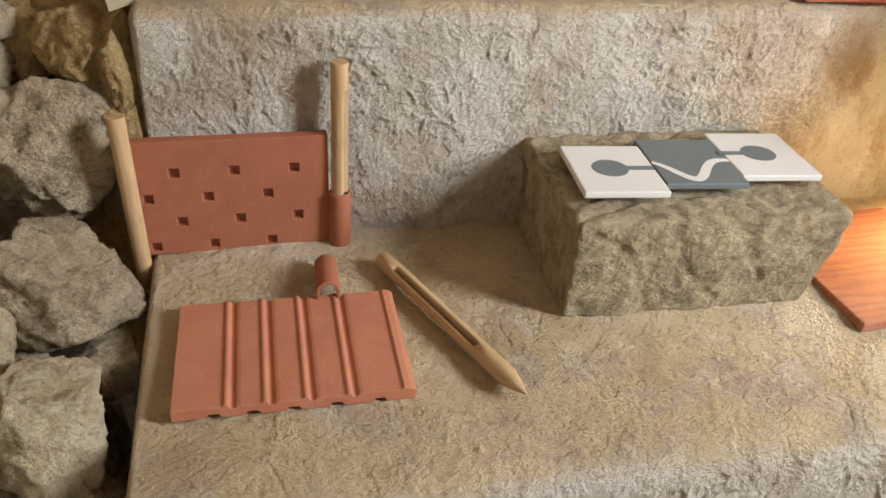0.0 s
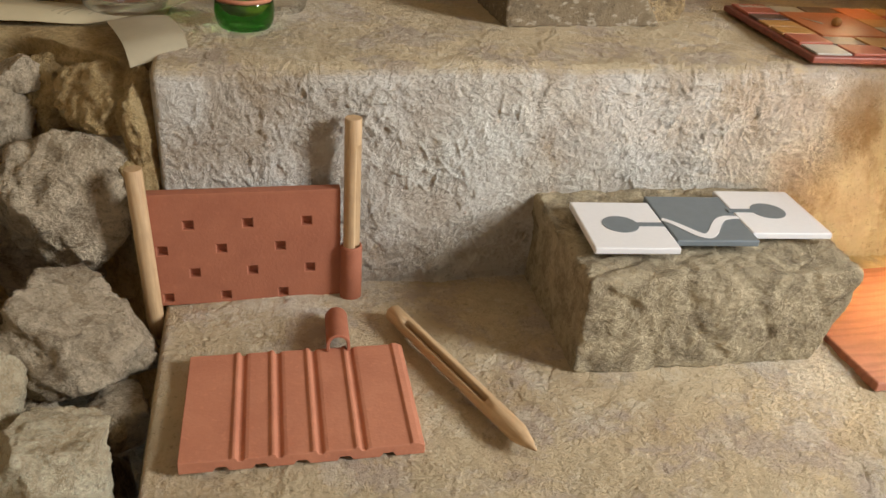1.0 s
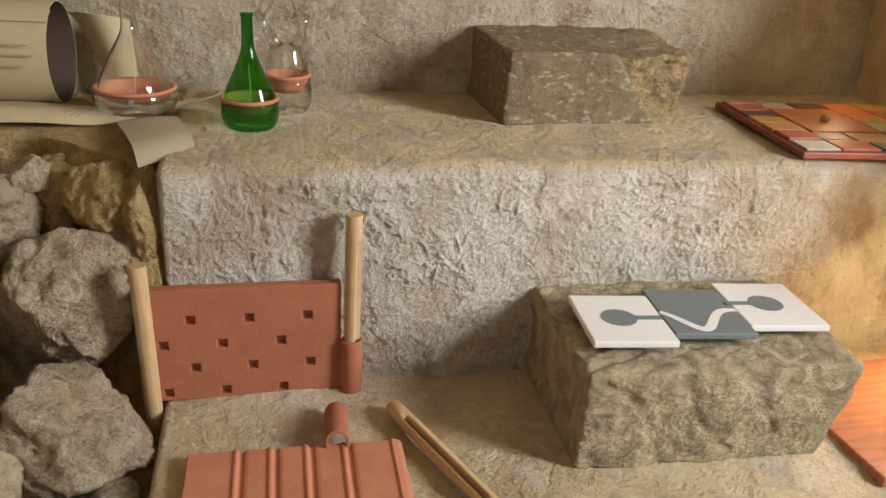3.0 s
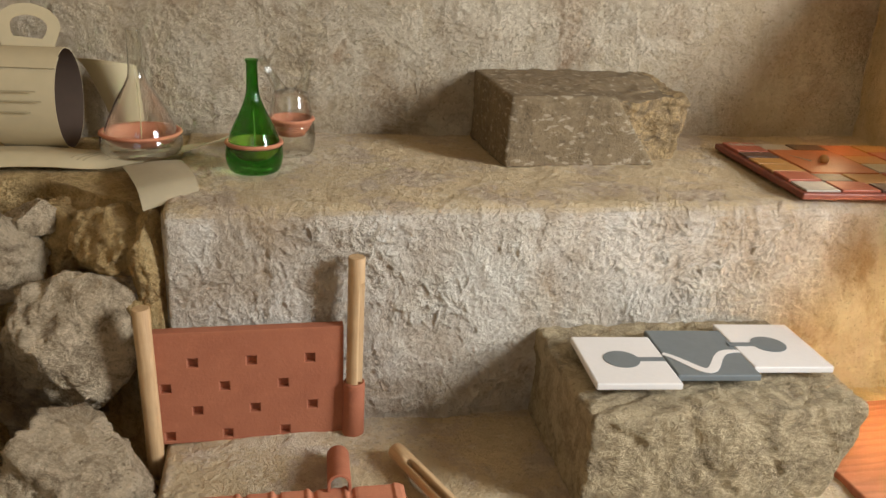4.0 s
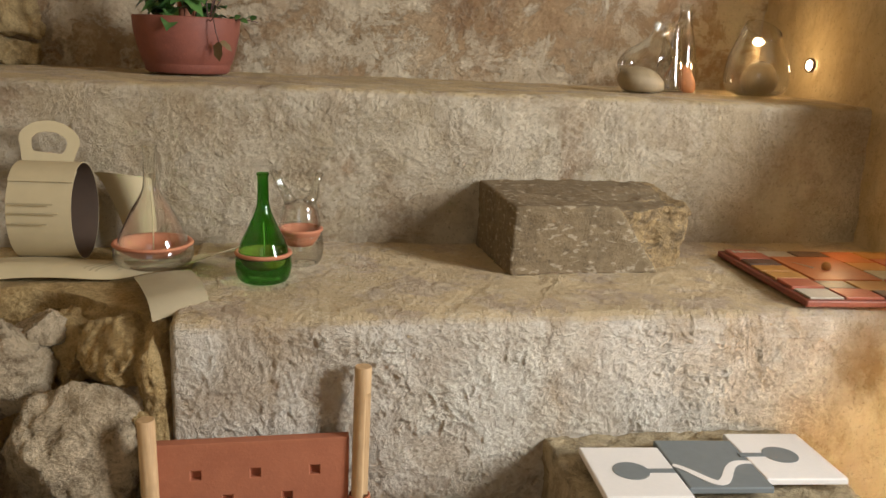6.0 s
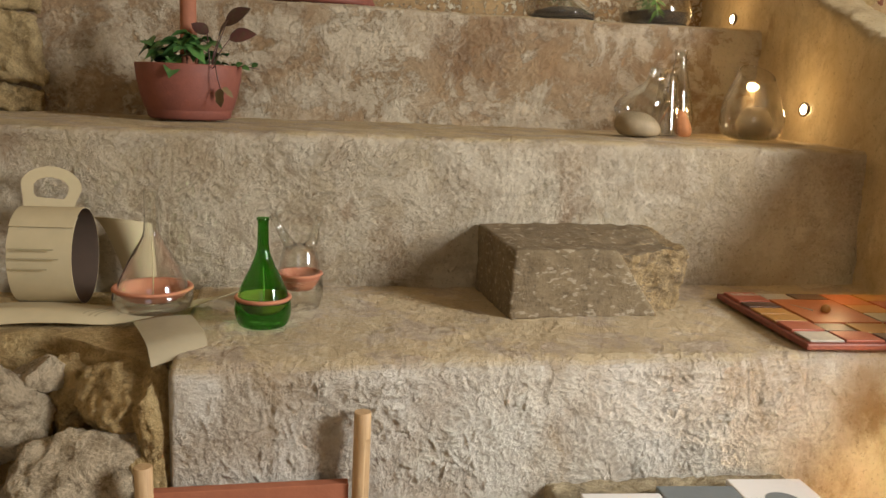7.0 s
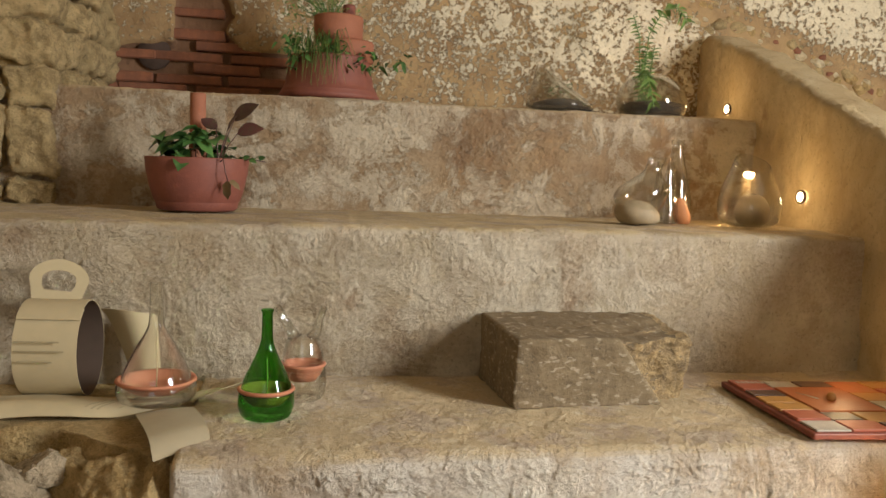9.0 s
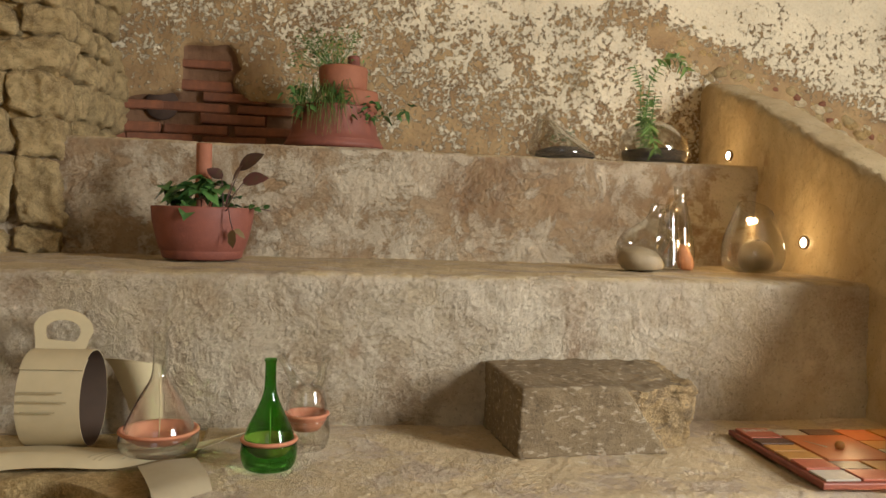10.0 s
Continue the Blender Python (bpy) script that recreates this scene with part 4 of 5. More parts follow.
def two_necks():
    bm = lathe(smooth_profile([(0.045, 0.084), (0.045, 0.10), (0.040, 0.125), (0.033, 0.140), (0.0005, 0.150)]), 40)
    for s, top in ((-1, (-0.060, 0.212)), (1, (0.044, 0.208))):
        tube([(s * 0.016, 0, 0.135), (s * 0.030, 0, 0.158), (top[0] * 0.8, 0, top[1] - 0.022), (top[0], 0, top[1])], [0.017, 0.0115, 0.0085, 0.0085], 20, bm, caps=False)
    return bm


necks = glassy(two_necks(), "bulb", pipette, GLASS, label="clear glass bulb with two open necks")
necks.modifiers.new("wall", "SOLIDIFY").thickness = 0.0018


# ---- second step: paper strips ----
def paper(name, points_of, nu, nv, label, mats=(PAPER, PAPER_IN), inside=False):
    ob = put(name, sheet(points_of, nu, nv), list(mats))
    m = ob.modifiers.new("sheet", "SOLIDIFY")
    m.thickness, m.offset = 0.0012, 0.0
    ob.modifiers.new("crisp", "EDGE_SPLIT").split_angle = radians(40)
    if inside:
        m.material_offset, m.material_offset_rim = 1, 0
    return tagged(ob, label, "paper")


def strip_at(u, v):
    x = -0.64 + 0.56 * u
    front = 1.655 + 0.09 * u ** 1.4 + 0.14 * max(0, u - 0.6) + 0.012 * math.sin(u * 9)
    wide = 0.135 - 0.06 * u + 0.012 * math.sin(u * 7 + 1)
    lift = 0.012 + 0.010 * math.sin(u * 6.0 + 0.6) + 0.016 * max(0.0, u - 0.72) / 0.28 - 0.010 * max(0.0, 1 - abs(u - 0.7) / 0.3)
    return Vector((x + 0.05 * v, front + wide * v, Z2 + 0.008 + max(0.0, lift) * (0.55 + 0.45 * math.cos(v * 3.0)) + 0.004 * v - 0.034 * max(0.0, 1 - v / 0.35) ** 1.5 * max(0.0, 1 - u / 0.75)))


strip = paper("paper_strip", strip_at, 60, 10, "long wavy strip of kraft paper lying across the step")
for u0, v0, v1 in ((0.42, 0.25, 0.8), (0.445, 0.2, 0.85), (0.465, 0.2, 0.7), (0.53, 0.3, 0.75)):
    part("print_line", sheet(lambda a, b: strip_at(u0 + 0.006 * a, v0 + (v1 - v0) * b) + Vector((0, 0, 0.0016 - 0.0008 * a)), 1, 6), INK, strip, "line of faded print")


def tongue_at(u, v):
    a, b = Vector((-0.287, 1.652)), Vector((-0.180, 1.700))
    c, d = Vector((-0.222, 1.440)), Vector((-0.128, 1.512))
    p = a.lerp(b, u).lerp(c.lerp(d, u), v)
    drop = max(0.0, v - 0.72)
    return Vector((p.x, p.y, Z2 + 0.012 + 0.006 * math.sin(v * 3) - 0.30 * drop * drop + 0.004 * math.sin(u * 3)))


paper("paper_tongue", tongue_at, 12, 24, "grey-brown paper tongue hanging towards the edge of the step", (PAPER_DULL, PAPER_DULL))


def leaf_at(u, v):
    left = -0.416 + 0.080 * v ** 0.7
    right = -0.286 + 0.012 * v
    x = left + (right - left) * u
    return Vector((x, 1.925 + 0.03 * (1 - v) - 0.045 * math.sin(u * 2.6) * (1 - 0.5 * v), Z2 + 0.010 + (0.178 - 0.012 * (1 - u) ** 2 - 0.022 * u * u) * (1 - v)))


paper("paper_leaf", leaf_at, 12, 20, "curled upright strip of kraft paper leaning on the riser")

roll = thing("paper_roll", pose(-0.490, 1.850, Z2 + 0.108, 0, 0, -6), "rolled kraft paper band with a looped handle", "paper roll")


def band_at(u, v):
    a = 2 * math.pi * u * 1.06 + 2.0
    r = 1.0 + 0.05 * u
    return Vector((-0.052 + 0.130 * v, 0.088 * r * math.cos(a), 0.102 * r * math.sin(a)))


band = part("band", sheet(band_at, 64, 6), [PAPER, PAPER_IN], roll, "broad printed band of paper")
bs = band.modifiers.new("sheet", "SOLIDIFY")
bs.thickness, bs.material_offset = 0.0015, 1
band.modifiers.new("crisp", "EDGE_SPLIT").split_angle = radians(40)


def loop_handle():
    """A flat strip with an arched hole."""
    bm = bmesh.new()
    out = [(-0.050, 0.0), (-0.056, 0.030)] + [(-0.062 * math.cos(a), 0.050 + 0.046 * math.sin(a)) for a in [math.pi * k / 14 for k in range(15)]] + [(0.056, 0.030), (0.050, 0.0)]
    inn = [(-0.028, 0.026), (-0.034, 0.036)] + [(-0.036 * math.cos(a), 0.050 + 0.022 * math.sin(a)) for a in [math.pi * k / 14 for k in range(15)]] + [(0.034, 0.036), (0.028, 0.026)]
    vo, vi = [bm.verts.new((x, 0, z)) for x, z in out], [bm.verts.new((x, 0, z)) for x, z in inn]
    for k in range(len(out) - 1):
        bm.faces.new((vo[k], vo[k + 1], vi[k + 1], vi[k]))
    bm.faces.new((vo[0], vi[0], vi[-1], vo[-1]))
    return bm


handle = part("handle", loop_handle(), PAPER, roll, "arched paper handle")
handle.location = (-0.008, 0.035, 0.094)
handle.rotation_euler = (radians(-14), radians(6), radians(8))
handle.modifiers.new("sheet", "SOLIDIFY").thickness = 0.0012
handle.modifiers.new("crisp", "EDGE_SPLIT").split_angle = radians(40)
for k, (x, z, w) in enumerate(((0.0, 0.030, 0.09), (0.004, 0.010, 0.10), (-0.004, -0.012, 0.07))):
    part("print_bar", block(x - w / 2, x + w / 2, -0.0955, -0.0935, z, z + 0.003), INK, roll, "line of faded print", smooth=False)


# ---- second step: board of coloured clay tiles ----
BOARD_RED = clay_material("board_red", (0.24, 0.06, 0.03), (0.17, 0.04, 0.022), 0.5)
T_RED = clay_material("red_glaze", (0.40, 0.11, 0.055), (0.32, 0.08, 0.04), 0.45)
T_ORANGE = clay_material("orange_glaze", (0.46, 0.14, 0.04), (0.36, 0.105, 0.03), 0.45)
T_OCHRE = clay_material("ochre_glaze", (0.46, 0.23, 0.055), (0.36, 0.17, 0.04), 0.45)
T_BROWN = clay_material("brown_glaze", (0.12, 0.06, 0.035), (0.08, 0.04, 0.025), 0.4)
T_PALE = clay_material("pale_glaze", (0.46, 0.41, 0.33), (0.36, 0.31, 0.24), 0.5)
board = thing("tile_board", pose(1.062, 1.408, Z2 + 0.004, 0, 0, -4.3), "red clay board set with orange, ochre, brown and white tiles", "tile board")
bevelled(part("tray", block(0, 0.46, 0, 0.42, 0, 0.014), BOARD_RED, board, "dark red tray", smooth=False), 0.003)
PIECES = [
    (0.012, 0.010, 0.075, 0.065, T_PALE), (0.092, 0.010, 0.085, 0.065, T_RED), (0.182, 0.010, 0.080, 0.050, T_BROWN), (0.268, 0.010, 0.085, 0.060, T_PALE), (0.358, 0.010, 0.09, 0.065, T_OCHRE),
    (0.012, 0.082, 0.075, 0.065, T_RED), (0.092, 0.082, 0.070, 0.055, T_BROWN), (0.168, 0.066, 0.094, 0.070, T_OCHRE), (0.268, 0.076, 0.085, 0.07, T_RED), (0.358, 0.082, 0.09, 0.07, T_BROWN),
    (0.012, 0.154, 0.080, 0.055, T_OCHRE), (0.098, 0.142, 0.164, 0.20, T_ORANGE), (0.012, 0.216, 0.080, 0.05, T_OCHRE), (0.012, 0.272, 0.080, 0.045, T_BROWN),
    (0.268, 0.152, 0.085, 0.07, T_PALE), (0.358, 0.158, 0.09, 0.10, T_ORANGE), (0.268, 0.228, 0.085, 0.07, T_OCHRE), (0.358, 0.264, 0.09, 0.07, T_RED),
    (0.268, 0.304, 0.085, 0.10, T_ORANGE), (0.358, 0.340, 0.09, 0.065, T_OCHRE), (0.012, 0.322, 0.08, 0.085, T_RED), (0.098, 0.348, 0.075, 0.055, T_PALE), (0.178, 0.348, 0.084, 0.055, T_BROWN)]
for k, (x, y, w, d, mat) in enumerate(PIECES):
    bevelled(part("tile_piece", block(x, x + w, y, y + d, 0.0142, 0.0185 + 0.001 * (k % 3)), mat, board, smooth=False), 0.001)
for k in range(7):
    part("print_bar", block(0.022 + 0.0125 * k, 0.030 + 0.0125 * k, 0.375, 0.394 - 0.004 * (k % 2), 0.0196, 0.0212), T_PALE, board, "worn pale lettering", smooth=False)
bead = bmesh.new()
bmesh.ops.create_uvsphere(bead, u_segments=16, v_segments=10, radius=0.011)
part("bead", bead, T_OCHRE, board, "small glazed bead").location = (0.175, 0.225, 0.0285)
part("needle", tube([(0.150, 0.235, 0.021), (0.125, 0.290, 0.021)], [0.002, 0.0006], 8), T_PALE, board, "thin pale needle")


# ---- plants ----
def leaf_material(name, pale, dark, under):
    m, t, b = material(name)
    info = t.nodes.new("ShaderNodeNewGeometry")
    n = noise_tex(t, coords(t), 60, 4.0)
    c = mixed(t, info.outputs["Random Per Island"], dark, pale)
    c = mixed(t, maths(t, "MULTIPLY", ramp(t, n, (0.5, grey(0)), (0.7, grey(1))), 0.5), c, under)
    t.links.new(c, b.inputs["Base Color"])
    b.inputs["Roughness"].default_value = 0.45
    bumped(t, b, n, 0.3, 0.002)
    return m


LEAF = leaf_material("green_leaf", (0.085, 0.19, 0.045), (0.035, 0.095, 0.025), (0.13, 0.23, 0.07))
LEAF_PALE = leaf_material("feathery_leaf", (0.16, 0.26, 0.06), (0.075, 0.15, 0.035), (0.20, 0.28, 0.09))
LEAF_RED = leaf_material("purple_leaf", (0.14, 0.055, 0.045), (0.06, 0.028, 0.026), (0.09, 0.10, 0.04))
LEAF_DRY = leaf_material("dry_leaf", (0.22, 0.15, 0.07), (0.13, 0.09, 0.045), (0.16, 0.16, 0.08))
SOIL = plain_material("dark_soil", (0.035, 0.026, 0.018), 0.95, 0.4, 90)


def leaf_blade(bm, root, way, length, width, droop=0.3, lobes=0, roll=0.0, cup=0.15):
    """One leaf: a bent blade with a midrib fold, lobed if asked."""
    way = Vector(way).normalized()
    side = way.cross(Vector((0, 0, 1)))
    side = (side if side.length > 0.05 else Vector((1, 0, 0))).normalized()
    side = side * math.cos(roll) + way.cross(side) * math.sin(roll)
    up = side.cross(way).normalized()
    n = 8
    rows = []
    for i in range(n + 1):
        s = i / n
        p = Vector(root) + way * length * s + Vector((0, 0, -droop * length * s * s))
        w = width * (math.sin(math.pi * min(1, s * 0.93 + 0.06)) ** 0.8) * (1 - 0.35 * s)
        if lobes:
            w *= 0.72 + 0.42 * abs(math.sin(s * math.pi * lobes + 0.4))
        rows.append([bm.verts.new(p - side * w / 2 + up * cup * w), bm.verts.new(p), bm.verts.new(p + side * w / 2 + up * cup * w)])
    for a, b in zip(rows, rows[1:]):
        bm.faces.new((a[0], a[1], b[1], b[0]))
        bm.faces.new((a[1], a[2], b[2], b[1]))


# ---- third step: bowl with plants ----
pot = thing("planter_bowl", pose(-0.250, 2.44, Z3 + 0.006, 0, 0, 0), "dark red clay bowl planted with green and purple leaves", "planter")
part("bowl", lathe([(0.0, 0.0), (0.105, 0.0), (0.113, 0.006), (0.117, 0.024), (0.1175, 0.0265), (0.121, 0.029), (0.132, 0.065), (0.142, 0.110), (0.1455, 0.148), (0.1440, 0.151), (0.1375, 0.150), (0.134, 0.12), (0.0, 0.118)], 64), CLAY_POT, pot, "dark red clay bowl")
part("soil", lathe([(0.134, 0.124), (0.10, 0.132), (0.04, 0.135), (0.0, 0.134)], 32), SOIL, pot, "dark soil")
part("spout", lathe([(0.024, 0.12), (0.0245, 0.20), (0.022, 0.26), (0.0225, 0.330), (0.0215, 0.336), (0.017, 0.336), (0.016, 0.31), (0.0, 0.30)], 32), CLAY_SHADED, pot, "upright terracotta tube")
rnd = random.Random(4)
green, red = bmesh.new(), bmesh.new()
stalks = bmesh.new()
for cx, cy, cz, n, sz in ((-0.115, -0.02, 0.205, 6, 0.052), (-0.075, -0.06, 0.165, 9, 0.050), (-0.03, -0.085, 0.185, 12, 0.058), (0.0, -0.07, 0.215, 9, 0.055), (0.035, -0.03, 0.195, 8, 0.050), (0.06, 0.02, 0.165, 8, 0.045), (0.095, -0.04, 0.158, 7, 0.030), (-0.02, -0.10, 0.15, 7, 0.050)):
    tube([(cx * 0.6, cy * 0.6, 0.13), (cx * 0.8, cy * 0.8, (cz + 0.13) / 2), (cx, cy, cz)], [0.0022, 0.0018, 0.0012], 6, stalks)
    for _ in range(n):
        a = rnd.uniform(0, 2 * math.pi)
        leaf_blade(green, (cx + rnd.gauss(0, 0.012), cy + rnd.gauss(0, 0.012), cz + rnd.gauss(0, 0.012)), (math.cos(a), math.sin(a) - 0.3, rnd.uniform(-0.4, 0.6)), sz * rnd.uniform(0.75, 1.2), sz * rnd.uniform(0.85, 1.15), 0.45, 2, rnd.uniform(-0.5, 0.5))
for x, z, ln, dx, dz in ((0.055, 0.235, 0.055, -0.5, 0.4), (0.085, 0.225, 0.070, 0.25, 0.5), (0.105, 0.262, 0.092, 0.72, 0.62), (0.115, 0.225, 0.080, 0.85, 0.30)):
    tube([(0.062, -0.06, 0.13), (0.5 * (0.062 + x), -0.055, (z + 0.13) / 2 + 0.01), (x, -0.05, z)], [0.0022, 0.0018, 0.0015], 6, stalks)
    leaf_blade(red, (x, -0.05, z), (dx, -0.25, dz), ln, ln * 0.8, 0.15, 0, 0.9, 0.08)
tube([(0.068, -0.11, 0.135), (0.082, -0.145, 0.150), (0.088, -0.150, 0.115), (0.096, -0.146, 0.085)], 0.0016, 6, stalks)
tube([(0.11, -0.05, 0.14), (0.150, -0.06, 0.152), (0.195, -0.06, 0.145)], [0.0022, 0.002, 0.0012], 6, stalks)
for k in range(5):
    leaf_blade(green, (0.12 + 0.014 * k, -0.06, 0.15), (0.5, -0.4, rnd.uniform(-0.2, 0.6)), 0.028, 0.018, 0.3, 0, rnd.uniform(-1, 1))
dry = bmesh.new()
leaf_blade(dry, (0.094, -0.150, 0.088), (0.05, -0.1, -1), 0.050, 0.042, 0.0, 2, 1.2, 0.1)
leaf_blade(dry, (0.100, -0.146, 0.090), (0.6, -0.2, -0.3), 0.034, 0.022, 0.3, 2, 0.8, 0.1)
part("leaves", green, LEAF, pot, "glossy green lobed leaves")
part("purple_leaves", red, LEAF_RED, pot, "upright purple leaves")
part("hanging_leaf", dry, LEAF_DRY, pot, "dry hanging leaf")
part("stalks", stalks, LEAF_RED, pot, "thin dark stalks")

# ---- third step: glass vases ----
BUFF = clay_material("buff_clay", (0.34, 0.265, 0.16), (0.27, 0.205, 0.12), 0.7)
ORANGE_CLAY = clay_material("orange_clay", (0.60, 0.26, 0.10), (0.50, 0.20, 0.08), 0.7)
HOLE_SHADE = plain_material("hole_shade", (0.02, 0.016, 0.012), 0.9)


def leaning(bm, z0, per, way=(1, 0)):
    """Shear a turned form so that it leans more the higher it gets."""
    for v in bm.verts:
        k = max(0.0, v.co.z - z0) * per
        v.co.x += way[0] * k
        v.co.y += way[1] * k
    return bm


vase_a = thing("leaning_vase", pose(1.072, 2.33, Z3 + 0.005), "clear glass vase leaning out of a buff clay bowl", "vase")
part("clay_bowl", leaning(lathe(smooth_profile([(0.0, 0.0), (0.052, 0.001), (0.068, 0.022), (0.062, 0.046), (0.040, 0.066), (0.0, 0.074)]), 40), 0.01, -0.35), BUFF, vase_a, "buff clay bowl")
glassy(leaning(shell(smooth_profile([(0.064, 0.045), (0.080, 0.080), (0.074, 0.115), (0.045, 0.142), (0.027, 0.165), (0.029, 0.205)]), 0.0011, floor=False), 0.08, 0.45), "bulb", vase_a, label="clear bulging glass with a leaning neck")

vase_d = thing("glass_beaker", pose(1.182, 2.385, Z3 + 0.005), "clear glass cone beaker beside an orange clay shell", "beaker")
glassy(shell(smooth_profile([(0.046, 0.0), (0.048, 0.012), (0.040, 0.075), (0.030, 0.140), (0.029, 0.192)]), 0.0011), "beaker_wall", vase_d, label="tapering clear glass wall")
part("clay_shell", leaning(lathe(smooth_profile([(0.0, 0.0), (0.020, 0.002), (0.027, 0.03), (0.014, 0.072), (0.0, 0.082)]), 28, at=(0.062, -0.01, 0.0)), 0.0, -0.2), ORANGE_CLAY, vase_d, "orange clay shell")

vase_c = thing("slim_vase", pose(1.275, 2.50, Z3 + 0.005), "tall slim clear glass vase with a narrow mouth", "vase")
glassy(shell(smooth_profile([(0.040, 0.0), (0.052, 0.02), (0.054, 0.06), (0.042, 0.13), (0.026, 0.20), (0.019, 0.245), (0.022, 0.27)]), 0.0011), "vase_wall", vase_c)

vase_b = thing("round_vase", pose(1.445, 2.33, Z3 + 0.005), "round clear glass vase with a wide mouth and a clay ball", "vase")
round_bm = leaning(shell(smooth_profile([(0.056, 0.0), (0.086, 0.014), (0.098, 0.055), (0.090, 0.108), (0.070, 0.158), (0.055, 0.200)]), 0.0012), 0.11, 0.25, (0.12, -0.15))
for v in round_bm.verts:
    v.co.z += 0.55 * v.co.y * (v.co.z / 0.2) ** 2
glassy(round_bm, "vase_wall", vase_b)
part("clay_ball", lathe(smooth_profile([(0.0, 0.0), (0.034, 0.002), (0.052, 0.026), (0.052, 0.055), (0.036, 0.085), (0.012, 0.098), (0.0085, 0.100), (0.006, 0.092), (0.0, 0.09)]), 40, at=(0, -0.018, 0.004)), BUFF, vase_b, "buff clay ball with a hole")
# Near-black disc over the dimple, painting the darkness inside the hole.
part("ball_hole_disc", lathe([(0.0, 0.1042), (0.0088, 0.1035), (0.0088, 0.1015), (0.0, 0.1015)], 20, at=(0, -0.022, 0.0)), HOLE_SHADE, vase_b, "dark disc painted as the shade inside the hole")

# ---- top step: stacked planter and glass gardens ----
stack = thing("stacked_planter", pose(0.150, 2.965, Z4 + 0.006), "stacked terracotta planter with trailing herbs", "planter")
part("base_drum", lathe(smooth_profile([(0.0, 0.0), (0.168, 0.0), (0.170, 0.03), (0.168, 0.036), (0.156, 0.06), (0.140, 0.145), (0.132, 0.150), (0.0, 0.146)], 3), 56), CLAY_POT, stack, "wide red clay drum")
part("collar", lathe([(0.0, 0.14), (0.092, 0.14), (0.094, 0.205), (0.090, 0.212), (0.0, 0.212)], 48, at=(0.062, 0.0, 0.0)), CLAY_SHADED, stack, "terracotta collar")
part("upper_bowl", lathe([(0.0, 0.212), (0.078, 0.212), (0.086, 0.222), (0.088, 0.292), (0.084, 0.298), (0.078, 0.296), (0.076, 0.28), (0.0, 0.278)], 48, at=(0.028, 0.0, 0.0)), CLAY_SHADED, stack, "terracotta bowl")
part("spout", lathe([(0.021, 0.27), (0.023, 0.335), (0.0205, 0.341), (0.015, 0.341), (0.0, 0.33)], 28, at=(0.064, 0.0, 0.0)), CLAY_POT, stack, "short clay tube")


def spray(bm, root, n, spread, length, width, rise, rnd, droop=0.4):
    for _ in range(n):
        a = rnd.uniform(0, 2 * math.pi)
        p = (root[0] + rnd.gauss(0, spread[0]), root[1] + rnd.gauss(0, spread[1]), root[2] + rnd.gauss(0, spread[2]))
        leaf_blade(bm, p, (math.cos(a), math.sin(a), rise + rnd.gauss(0, 0.4)), length * rnd.uniform(0.5, 1.3), width * rnd.uniform(0.6, 1.3), droop, 0, rnd.uniform(-1, 1))


rnd = random.Random(12)
herb, trail, grass = bmesh.new(), bmesh.new(), bmesh.new()
for k in range(60):
    x, z = rnd.uniform(-0.14, 0.085), rnd.uniform(0.30, 0.44)
    tube([(0.0, 0.0, 0.28), (x * 0.6, rnd.gauss(0, 0.02), (z + 0.28) / 2), (x, rnd.gauss(0, 0.04), z)], [0.0012, 0.001, 0.0007], 5, herb)
    spray(herb, (x, 0, z - 0.02), 12, (0.018, 0.03, 0.022), 0.015, 0.007, 0.3, rnd)
for k in range(26):
    x = rnd.uniform(-0.20, 0.24)
    z = 0.165 + rnd.uniform(-0.05, 0.035)
    spray(trail, (x, -0.11, z), 7, (0.016, 0.02, 0.014), 0.030, 0.018, 0.1, rnd, 0.6)
for k in range(70):
    x = rnd.uniform(-0.13, 0.03)
    d = rnd.uniform(-0.07, 0.08)
    top = (x + d * 0.5, -0.135 + rnd.gauss(0, 0.012), 0.19 + rnd.uniform(0.0, 0.05))
    low = (x + d, -0.178 + rnd.gauss(0, 0.012), rnd.uniform(0.03, 0.16))
    tube([(x, -0.09, 0.15), top, low], [0.0012, 0.0011, 0.0005], 4, grass, caps=False)
part("herb", herb, LEAF_PALE, stack, "fine feathery herb")
part("trailing_leaves", trail, LEAF, stack, "trailing green leaves")
part("grass", grass, LEAF_PALE, stack, "drooping grass blades")


def terrarium(name, m, profile, lean, soil, label):
    ob = thing(name, m, label, "terrarium", "glass gardens on the top step")
    glassy(leaning(shell(smooth_profile(profile), 0.002), 0.0, lean), "glass_wall", ob, label="clear blown glass")
    part("soil", lathe(soil, 36), SOIL, ob, "dark wet soil")
    return ob


garden_l = terrarium("glass_garden", pose(1.015, 2.93, Z4 + 0.006), [(0.085, 0.0), (0.118, 0.012), (0.122, 0.030), (0.100, 0.065), (0.062, 0.105), (0.035, 0.140), (0.030, 0.150)], -0.55, [(0.0, 0.004), (0.105, 0.005), (0.114, 0.014), (0.108, 0.032), (0.06, 0.046), (0.0, 0.05)], "low clear glass garden with dark soil and sprigs")
garden_r = terrarium("glass_garden", pose(1.378, 2.93, Z4 + 0.006), [(0.085, 0.0), (0.122, 0.014), (0.133, 0.055), (0.118, 0.105), (0.082, 0.142), (0.055, 0.155)], -0.12, [(0.0, 0.004), (0.110, 0.006), (0.124, 0.026), (0.126, 0.046), (0.07, 0.056), (0.0, 0.058)], "round clear glass garden with dark soil and a tall fern")
rnd = random.Random(20)
sprig = bmesh.new()
